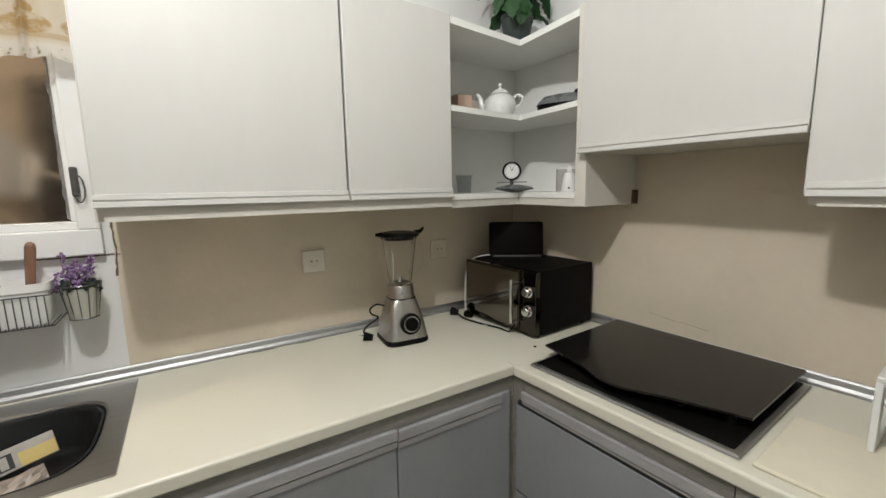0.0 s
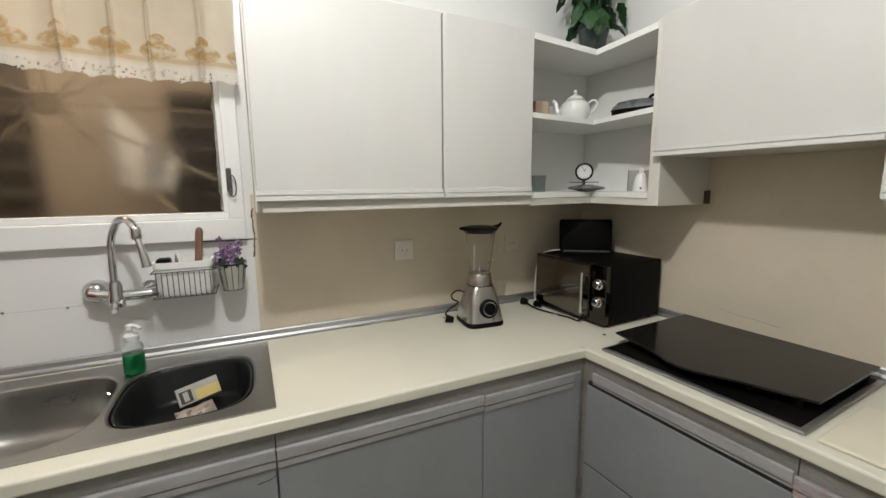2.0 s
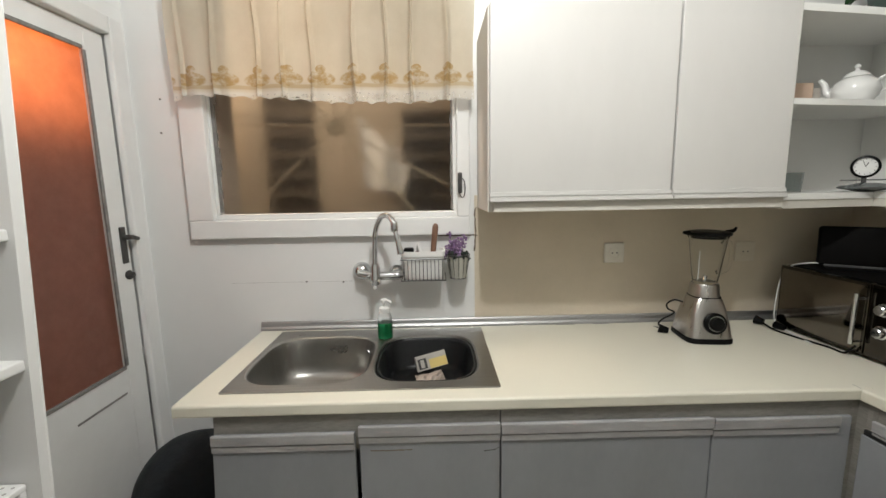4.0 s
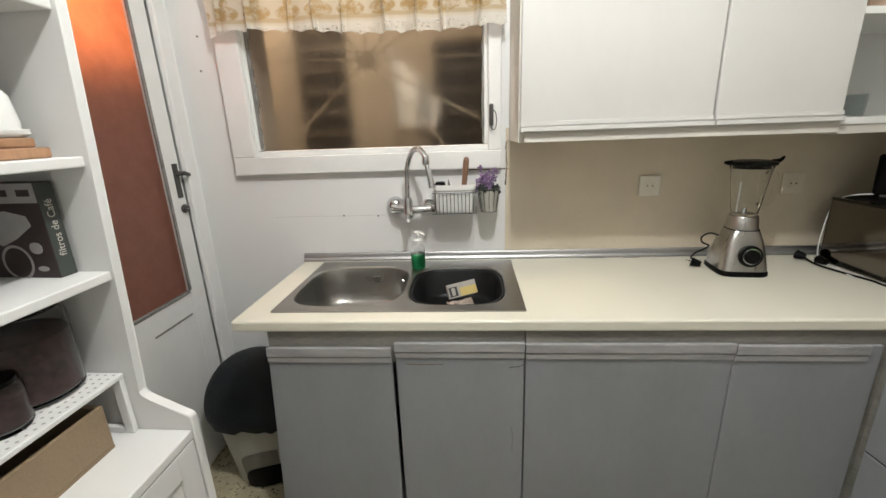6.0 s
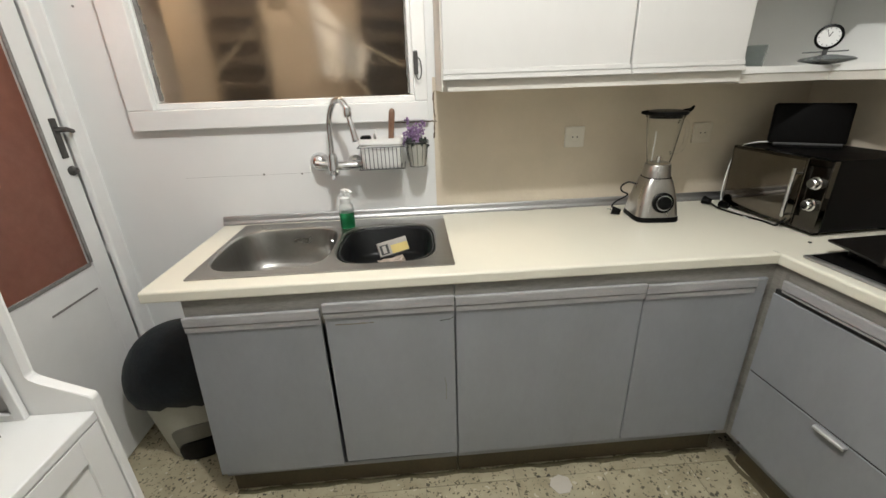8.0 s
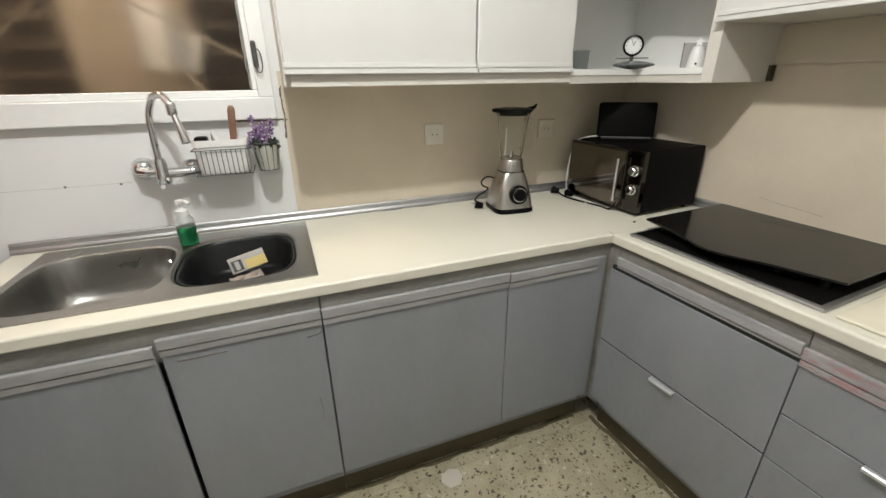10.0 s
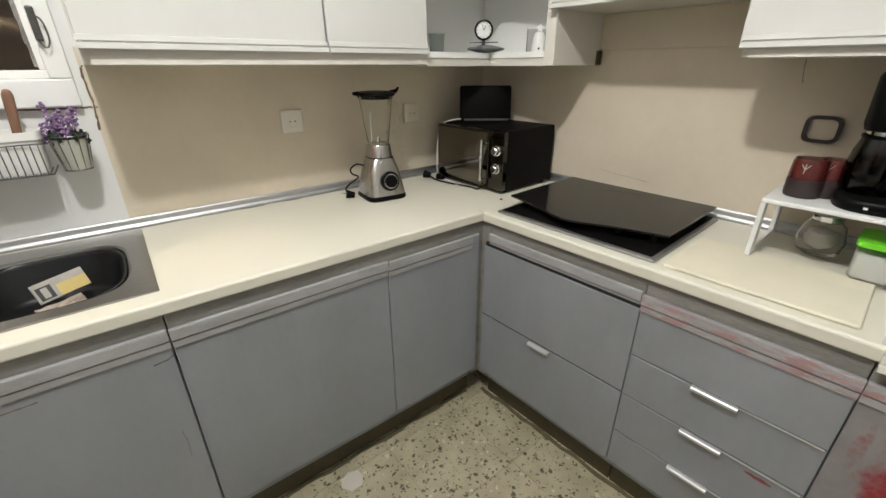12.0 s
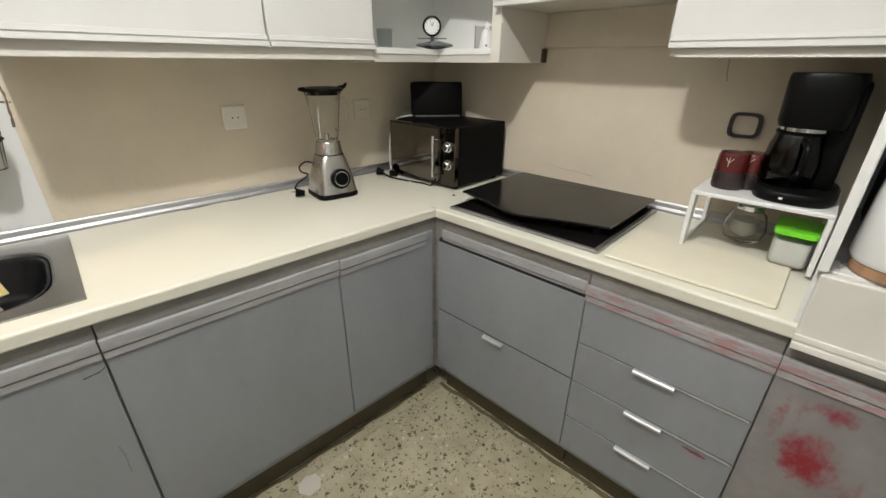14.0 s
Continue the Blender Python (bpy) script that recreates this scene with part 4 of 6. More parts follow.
# Flaking edge where the white and the beige paint meet, and plaster cracks.
def flaw(name, points, width, across, material, label, seed, even=0):
    """A thin uneven strip along a path on a wall; across is the direction of its width, even smooths its edges."""
    rg = random.Random(seed)
    bm = bmesh.new()
    path, side = smooth_path(points, 8), Vector(across)
    spread = [[0.35 + 0.9 * rg.random() for f in (0, 1)] for q in path]
    for turn in range(even):
        spread = [[(spread[max(k - 1, 0)][f] + spread[k][f] + spread[min(k + 1, len(path) - 1)][f]) / 3 for f in (0, 1)] for k in range(len(path))]
    rows = [[bm.verts.new(q + side * width * f * w[i]) for i, f in enumerate((-1, 1))] for q, w in zip(path, spread)]
    for a, b in zip(rows, rows[1:]):
        bm.faces.new((a[0], a[1], b[1], b[0]))
    return solid(name, bm, material, label, "crack", kind="structure")


RUST = surface("rusty_flaking_plaster", (0.16, 0.115, 0.08), 0.85, var=0.5, coarse=40, bump=0.4)
flaw("wall_crack_1", [(-1.626, -0.0042, 1.175), (-1.620, -0.0042, 1.25), (-1.624, -0.0042, 1.33), (-1.618, -0.0042, 1.352)], 0.0032, (1, 0, 0), RUST, "rusty flaking line between white and beige paint", 5)
flaw("wall_crack_2", [(-1.80, -0.0006, 1.2405), (-1.72, -0.0006, 1.2395), (-1.640, -0.0006, 1.240), (-1.612, -0.0044, 1.240)], 0.003, (0, 0, 1), RUST, "dark crack under the window frame", 6)
swung(flaw("wall_crack_3", [(-0.0042, -0.70, 0.952), (-0.0042, -0.76, 0.944), (-0.0042, -0.84, 0.940), (-0.0042, -0.90, 0.934)], 0.0008, (0, 0, 1), RAIL_WOOD, "fine plaster crack above the hob", 7), 0, WALL_DX)
swung(flaw("wall_crack_4", [(-0.0042, -1.262, 1.372), (-0.0042, -1.266, 1.33), (-0.0042, -1.272, 1.300)], 0.0016, (0, 1, 0), RAIL_WOOD, "fine plaster crack by the wall cabinet", 8), 0, WALL_DX)
flaw("wall_crack_5", [(-2.62, -0.0005, 1.0595), (-2.45, -0.0005, 1.0600), (-2.30, -0.0005, 1.0592), (-2.13, -0.0005, 1.0598)], 0.0004, (0, 0, 1), GASKET, "faint painted-over tile joint under the window", 12)
flaw("door_scuff_1", [(-1.650, -0.6106, 0.40), (-1.648, -0.6106, 0.45), (-1.652, -0.6106, 0.49)], 0.0022, (1, 0, 0), GASKET, "grey scuff on a cabinet door", 9)
flaw("door_scuff_2", [(-1.975, -0.6106, 0.716), (-1.92, -0.6106, 0.715), (-1.86, -0.6106, 0.716)], 0.0018, (0, 0, 1), RUST, "dark scratch under a door moulding", 10)
flaw("door_scuff_3", [(-1.66, -0.6106, 0.706), (-1.632, -0.6106, 0.709), (-1.618, -0.6106, 0.716)], 0.0018, (0, 0, 1), INK, "black rubbed mark at a door corner", 11)

flaw("trim_chip_1", [(-1.29, -0.0245, 0.8607), (-1.25, -0.0262, 0.8607), (-1.21, -0.0245, 0.8607)], 0.0045, (0, 1, 0), GASKET, "dark chipped sealant at the worktop's back edge", 31)
flaw("trim_chip_2", [(-1.135, -0.0245, 0.8607), (-1.10, -0.0262, 0.8607), (-1.065, -0.0245, 0.8607)], 0.0045, (0, 1, 0), GASKET, "dark chipped sealant at the worktop's back edge", 32)
# Narrow uneven strips that make the floor darker and more olive beside the plinth.
OLIVE_STRIP = surface("olive_floor_strip", (0.115, 0.098, 0.052), 0.8, var=0.5, coarse=14, bump=0.3)
flaw("floor_grime_1", [(-2.43 + 0.06 * k, -0.566 - 0.004 * math.sin(k * 1.7), 0.0009) for k in range(31)], 0.012, (0, 1, 0), OLIVE_STRIP, "dark olive strip along the foot of the plinth", 21, 4)
swung(flaw("floor_grime_2", [(-0.566 - 0.004 * math.sin(k * 2.1), -0.60 - 0.06 * k, 0.0009) for k in range(28)], 0.012, (1, 0, 0), OLIVE_STRIP, "dark olive strip along the foot of the plinth", 22, 4), -0.61)

# ---- sink ----
def sink():
    s = thing("sink", (-2.0, -0.29, CZ1), "brushed steel double-bowl inset sink", "sink")
    X0, X1, Y0, Y1, Z = -2.408, -1.607, -0.545, -0.048, CZ1 + 0.0045
    mid = -2.000
    bowls = ((-2.200, -0.312, 0.192, 0.192, X0, mid), (-1.822, -0.316, 0.168, 0.184, mid, X1))
    plate = bmesh.new()
    for cx, cy, hx, hy, a, b in bowls:
        n = 64
        rim = loop_points(cx, cy, hx + 0.006, hy + 0.006, 3.6, n)
        edge = []
        for x, y in rim:
            dx, dy = x - cx, y - cy
            k = min(((b if dx > 0 else a) - cx) / dx if abs(dx) > 1e-6 else 9e9, ((Y1 if dy > 0 else Y0) - cy) / dy if abs(dy) > 1e-6 else 9e9)
            edge.append((cx + dx * k, cy + dy * k))
        loft(plate, [[(x, y, Z) for x, y in edge], [(x, y, Z) for x, y in rim], [(x, y, Z - 0.004) for x, y in loop_points(cx, cy, hx, hy, 3.6, n)]], close_last=False)
        for ex, ey in ((a, Y0), (a, Y1), (b, Y0), (b, Y1)):
            near = sorted(range(n), key=lambda k: (edge[k][0] - ex) ** 2 + (edge[k][1] - ey) ** 2)[:6]
            one = min((k for k in near if abs(edge[k][0] - ex) < 1e-6), key=lambda k: abs(edge[k][1] - ey), default=None)
            two = min((k for k in near if abs(edge[k][1] - ey) < 1e-6), key=lambda k: abs(edge[k][0] - ex), default=None)
            if one is not None and two is not None and one != two:
                plate.faces.new([plate.verts.new((ex, ey, Z)), plate.verts.new((*edge[one], Z)), plate.verts.new((*edge[two], Z))])
    box(plate, X0 - 0.001, X1 + 0.001, Y0 - 0.003, Y0, CZ1 + 0.0002, Z)
    box(plate, X0 - 0.001, X1 + 0.001, Y1, Y1 + 0.003, CZ1 + 0.0002, Z)
    box(plate, X0 - 0.003, X0, Y0, Y1, CZ1 + 0.0002, Z)
    box(plate, X1, X1 + 0.003, Y0, Y1, CZ1 + 0.0002, Z)
    p = part("plate", plate, STEEL, s)
    part("pressed_dimple", lathe(bmesh.new(), [(0.016, 0.0), (0.013, 0.002), (0.0, 0.0025)], (-2.32, -0.082, Z), 20), STEEL, p)
    for cx, cy, hx, hy, a, b in bowls:
        loops = []
        for f, z, pw in ((1.0, -0.004, 3.6), (0.975, -0.02, 3.6), (0.95, -0.10, 3.5), (0.92, -0.135, 3.3), (0.84, -0.152, 3.0), (0.60, -0.158, 2.6), (0.12, -0.162, 2.0)):
            loops.append([(x, y, Z + z) for x, y in loop_points(cx, cy, hx * f, hy * f, pw)])
        bowl = part("bowl", loft(bmesh.new(), loops), STEEL, s, smooth=50)
        part("overflow", lathe(bmesh.new(), [(0.013, 0), (0.013, 0.003), (0.008, 0.004), (0.007, 0.001)], (cx + hx * 0.80, cy + hy * 0.72, Z - 0.045), 18, turn=Matrix.Rotation(radians(60), 4, Vector((-0.7, 0.7, 0)))), CHROME, bowl)
        part("drain", lathe(bmesh.new(), [(0.045, 0), (0.045, 0.003), (0.036, 0.004), (0.030, 0.001)], (cx, cy, Z - 0.1615), 24), CHROME, bowl)


sink()


def tub():
    cx, cy, hx, hy, z = -1.822, -0.316, 0.158, 0.174, CZ1
    t = thing("dish_tub", (cx, cy, z - 0.13), "black plastic dish tub sitting in the sink bowl", "tub")
    loops = []
    for f, dz, pw in ((0.86, -0.120, 3.0), (0.94, -0.10, 3.0), (1.0, -0.012, 3.3), (1.035, -0.006, 3.4), (1.035, -0.001, 3.4), (1.0, -0.001, 3.4), (0.965, -0.010, 3.3), (0.90, -0.095, 3.0), (0.82, -0.112, 2.8)):
        loops.append([(x, y, z + dz) for x, y in loop_points(cx, cy, hx * f, hy * f, pw)])
    part("shell", loft(bmesh.new(), loops, True, True), TUB_BLACK, t, smooth=50)
    m = Matrix.Translation((-1.808, -0.262, z - 0.040)) @ Matrix.Rotation(radians(16), 4, "Z") @ Matrix.Rotation(radians(-8), 4, "Y") @ Matrix.Rotation(radians(62), 4, "X") @ Matrix.Diagonal((0.90, 0.66, 0.74, 1))
    c = thing("food_carton", (-1.81, -0.32, z - 0.10), "small white and yellow food carton in the tub", "carton")
    part("box_body", boxed(-0.062, 0.062, -0.04, 0.04, -0.012, 0.012, b=0.002, turn=m), CARTON, c)
    part("yellow_band", boxed(-0.01, 0.061, -0.038, 0.010, 0.0122, 0.0128, turn=m), YELLOW, c, "yellow printed band")
    for a, b, d, e in ((-0.055, -0.045, -0.03, 0.02), (-0.030, -0.020, -0.03, 0.02), (-0.055, -0.020, 0.016, 0.022), (-0.055, -0.020, -0.032, -0.026)):
        part("print_bar", boxed(a, b, d, e, 0.0130, 0.0134, turn=m), INK, c, "black printed bar")
    m2 = Matrix.Translation((-1.812, -0.318, z - 0.078)) @ Matrix.Rotation(radians(24), 4, "Z") @ Matrix.Rotation(radians(26), 4, "X") @ Matrix.Scale(0.66, 4)
    k = thing("torn_wrapper", (-1.83, -0.385, z - 0.11), "crumpled pale wrapper lying in the tub", "wrapper")
    bm = bmesh.new()
    rg = random.Random(2)
    g = [[bm.verts.new(m2 @ Vector((-0.075 + 0.15 * i / 8, -0.03 + 0.06 * j / 5, 0.012 * rg.random()))) for j in range(6)] for i in range(9)]
    for i in range(8):
        for j in range(5):
            bm.faces.new((g[i][j], g[i + 1][j], g[i + 1][j + 1], g[i][j + 1]))
    e = bmesh.ops.extrude_face_region(bm, geom=bm.faces[:])
    bmesh.ops.translate(bm, verts=[v for v in e["geom"] if isinstance(v, bmesh.types.BMVert)], vec=(0, 0, -0.004))
    part("sheet", bm, WRAPPER, k)


tub()


def faucet():
    f = thing("faucet", (-2.02, -0.04, 1.09), "chrome wall-mounted kitchen tap with gooseneck spout", "tap")
    part("wall_flange", lathe(bmesh.new(), [(0.036, 0.0), (0.037, 0.012), (0.030, 0.030), (0.022, 0.040), (0.012, 0.044)], (-2.085, -0.0005, 1.103), 28, turn=Matrix.Rotation(radians(90), 4, "X")), CHROME, f, smooth=True)
    part("wall_flange", lathe(bmesh.new(), [(0.030, 0.0), (0.031, 0.010), (0.022, 0.022), (0.014, 0.03)], (-1.945, -0.0005, 1.094), 24, turn=Matrix.Rotation(radians(90), 4, "X")), CHROME, f, smooth=True)
    part("body_bar", tube(bmesh.new(), [(-2.09, -0.050, 1.100), (-2.05, -0.062, 1.095), (-2.00, -0.066, 1.092), (-1.94, -0.060, 1.092), (-1.92, -0.052, 1.092)], 0.017, n=16), CHROME, f, smooth=True)
    bm = lathe(bmesh.new(), [(0.018, -0.038), (0.022, -0.032), (0.022, -0.006), (0.018, 0.006), (0.019, 0.030), (0.014, 0.045)], (-2.022, -0.075, 1.098), 20)
    part("valve", bm, CHROME, f, smooth=True)
    part("lever", tube(bmesh.new(), [(-2.022, -0.088, 1.075), (-2.018, -0.120, 1.060), (-2.016, -0.135, 1.062)], (0.010, 0.007), n=10), CHROME, f, smooth=True)
    sp = part("spout", tube(bmesh.new(), [(-2.022, -0.078, 1.13), (-2.020, -0.080, 1.20), (-2.014, -0.086, 1.27), (-1.990, -0.110, 1.322), (-1.962, -0.140, 1.335), (-1.940, -0.165, 1.318), (-1.930, -0.178, 1.290)], 0.0105, n=14), CHROME, f, smooth=True)
    part("aerator", lathe(bmesh.new(), [(0.012, 0), (0.014, 0.006), (0.014, 0.030), (0.011, 0.036)], (-1.9315, -0.176, 1.278), 18), CHROME, sp, smooth=True)
    part("nozzle", tube(bmesh.new(), [(-1.930, -0.178, 1.285), (-1.918, -0.192, 1.238), (-1.910, -0.202, 1.200)], (0.008, 0.013), n=14), CHROME, sp, smooth=True)


faucet()


def basket():
    x0, x1, y0, y1, z0, z1 = -1.912, -1.751, -0.135, -0.028, 1.084, 1.196
    b = thing("sink_caddy", ((x0 + x1) / 2, -0.08, z0), "white sponge caddy in a dark wire rack on the wall", "caddy")
    bm = bmesh.new()
    loops = []
    cx, cy = (x0 + x1) / 2, (y0 + y1) / 2
    for hx, hy, z in ((0.070, 0.043, z0 + 0.004), (0.076, 0.048, z0 + 0.02), (0.079, 0.052, z1 - 0.022), (0.083, 0.056, z1 - 0.020), (0.084, 0.057, z1), (0.079, 0.052, z1), (0.074, 0.047, z0 + 0.02), (0.068, 0.042, z0 + 0.012)):
        loops.append([(x, y, z) for x, y in loop_points(cx, cy, hx, hy, 5.0, 48)])
    part("bin", loft(bm, loops, True, True), WHITE_PLASTIC, b, smooth=50)
    for k in range(11):
        x = x0 + 0.008 + k * (x1 - x0 - 0.016) / 10
        part("rack_wire", tube(bmesh.new(), [(x, y0 - 0.004, z1 - 0.030), (x, y0 - 0.002, z0 + 0.004), (x, y0 + 0.012, z0 - 0.002), (x, -0.002, z0 - 0.002)], 0.0014, n=6, curve=False), WIRE, b)
    for z in (z1 - 0.030, z0 + 0.002):
        part("rack_rail", tube(bmesh.new(), [(x0 - 0.004, -0.002, z), (x0 - 0.004, y0 - 0.004, z), (x1 + 0.004, y0 - 0.004, z), (x1 + 0.004, -0.002, z)], 0.002, n=6, curve=False), WIRE, b)
    br = thing("scrub_brush", (-1.79, -0.08, 1.11), "wooden-handled brush standing in the caddy", "brush")
    m = Matrix.Translation((-1.792, -0.080, 1.20)) @ Matrix.Rotation(radians(6), 4, "Y")
    part("wooden_handle", loft(bmesh.new(), [[m @ Vector((x, y, h)) for x, y in loop_points(0, 0, 0.0115 * f, 0.0075 * f, 2.4, 20)] for f, h in ((0.8, -0.085), (0.9, 0.0), (1.0, 0.06), (1.0, 0.084), (0.75, 0.094), (0.3, 0.098))], True, True), BROWN_WOOD, br, "dark brown rounded handle", smooth=60)
    sp = thing("black_sponge", (-1.888, -0.08, 1.17), "dark scouring sponge in the caddy", "sponge")
    part("pad", boxed(-1.908, -1.868, -0.10, -0.06, 1.15, 1.204, b=0.008, seg=3), BLACK, sp)
    kn = thing("vegetable_peeler", (-1.84, -0.08, 1.12), "white and red peeler leaning in the caddy", "peeler")
    part("grip", tube(bmesh.new(), [(-1.825, -0.085, 1.12), (-1.852, -0.080, 1.222)], 0.005, curve=False), WHITE_PLASTIC, kn)
    part("blade", boxed(-1.858, -1.846, -0.084, -0.079, 1.19, 1.214, b=0.002), CHROME, kn)
    part("red_ferrule", boxed(-1.864, -1.849, -0.088, -0.074, 1.170, 1.190, b=0.003), RED_JAR, kn)


basket()


def herb_pot():
    cx, cy, z0 = -1.697, -0.085, 1.084
    h = thing("herb_pot", (cx, cy, z0), "white pot of purple artificial flowers in a wire ring", "potted plant")
    part("pot", lathe(bmesh.new(), [(0.030, 0), (0.032, 0.004), (0.040, 0.084), (0.037, 0.084), (0.034, 0.07)], (cx, cy, z0), 28), BIN_WHITE, h, smooth=True)
    for k in range(12):
        a = 2 * math.pi * k / 12
        part("ring_wire", tube(bmesh.new(), [(cx + 0.030 * math.cos(a), cy + 0.030 * math.sin(a), z0 - 0.002), (cx + 0.045 * math.cos(a), cy + 0.045 * math.sin(a), z0 + 0.092)], 0.0013, n=5, curve=False), WIRE, h)
    for r, z in ((0.045, 0.092), (0.031, 0.0)):
        part("ring_rail", tube(bmesh.new(), [(cx + r * math.cos(k * math.pi / 12), cy + r * math.sin(k * math.pi / 12), z0 + z) for k in range(25)], 0.0018, n=6, curve=False), WIRE, h)
    rg = random.Random(7)
    bm = bmesh.new()
    for k in range(110):
        a, r, z = rg.random() * 6.28, 0.040 * math.sqrt(rg.random()), z0 + 0.07 + 0.030 * rg.random()
        m = Matrix.Translation((cx + r * math.cos(a), cy + r * math.sin(a), z)) @ Euler((rg.random() * 3, rg.random() * 3, rg.random() * 6)).to_matrix().to_4x4()
        box(bm, -0.012, 0.012, -0.004, 0.004, -0.0006, 0.0006, turn=m)
    part("foliage", bm, DARK_LEAF, h)
    for k in range(15):
        a, r = rg.random() * 6.28, 0.040 * math.sqrt(rg.random())
        top = Vector((cx + 1.15 * r * math.cos(a), cy + 1.1 * r * math.sin(a), z0 + 0.115 + 0.055 * rg.random()))
        bm = tube(bmesh.new(), [(cx + 0.5 * r * math.cos(a), cy + 0.5 * r * math.sin(a), z0 + 0.08), top], 0.0012, n=4, curve=False)
        for j in range(14):
            q = top + Vector((rg.gauss(0, 0.005), rg.gauss(0, 0.005), -0.055 * rg.random() + 0.012))
            bmesh.ops.create_icosphere(bm, subdivisions=1, radius=0.0032 + 0.003 * rg.random(), matrix=Matrix.Translation(q))
        part("flower_spike", bm, PURPLE, h)


herb_pot()


def soap():
    at = (-1.984, -0.135, CZ1 + 0.0046)
    s = thing("soap_dispenser", at, "clear pump bottle of green washing-up liquid by the sink", "soap bottle")
    part("bottle", lathe(bmesh.new(), [(0.024, 0), (0.028, 0.004), (0.028, 0.078), (0.026, 0.088), (0.016, 0.098), (0.014, 0.104)], at, 28), FROST, s, smooth=True)
    part("liquid", lathe(bmesh.new(), [(0.0285, 0.003), (0.0287, 0.006), (0.0287, 0.060), (0.0284, 0.062)], at, 28), SOAP, s, "green liquid soap", smooth=True)
    pump = part("pump", lathe(bmesh.new(), [(0.019, 0.100), (0.020, 0.104), (0.020, 0.118), (0.013, 0.122), (0.006, 0.124), (0.006, 0.138), (0.012, 0.139), (0.012, 0.150), (0.006, 0.152)], at, 24), WHITE_PLASTIC, s, smooth=True)
    part("nozzle", tube(bmesh.new(), [(at[0], at[1], at[2] + 0.146), (at[0] + 0.018, at[1] - 0.012, at[2] + 0.147), (at[0] + 0.030, at[1] - 0.020, at[2] + 0.140)], 0.0055, n=10), WHITE_PLASTIC, pump)


soap()
for x, z in ((-2.315, 1.061), (-2.165, 1.057), (-2.825, 1.785), (-2.835, 1.66)):
    solid("wall_plug", lathe(bmesh.new(), [(0.004, 0), (0.004, 0.002), (0.002, 0.003)], (x, -0.0003, z), 10, turn=Matrix.Rotation(radians(90), 4, "X")), GASKET, "small dark screw plug stuck in the wall", "wall plug", "wall plugs")


def outlet(x, z, plate, label):
    o = thing("socket", (x, 0, z), label, "socket", "wall sockets")
    part("plate", boxed(x - 0.041, x + 0.041, -0.015, -0.0036, z - 0.041, z + 0.041, b=0.004), plate, o)
    part("dish", lathe(bmesh.new(), [(0.0225, 0.0), (0.0225, 0.0012), (0.020, 0.0016), (0.019, 0.0004)], (x, -0.0150, z), 28, turn=Matrix.Rotation(radians(90), 4, "X")), plate, o)
    for dx in (-0.0095, 0.0095):
        part("hole", lathe(bmesh.new(), [(0.003, 0.0), (0.003, 0.0006)], (x + dx, -0.0158, z), 12, turn=Matrix.Rotation(radians(90), 4, "X")), INK, o)


outlet(-1.052, 1.157, CHALK, "off-white square wall socket with two round holes")
outlet(-0.508, 1.152, CHALK_BEIGE, "square wall socket painted over in wall beige")

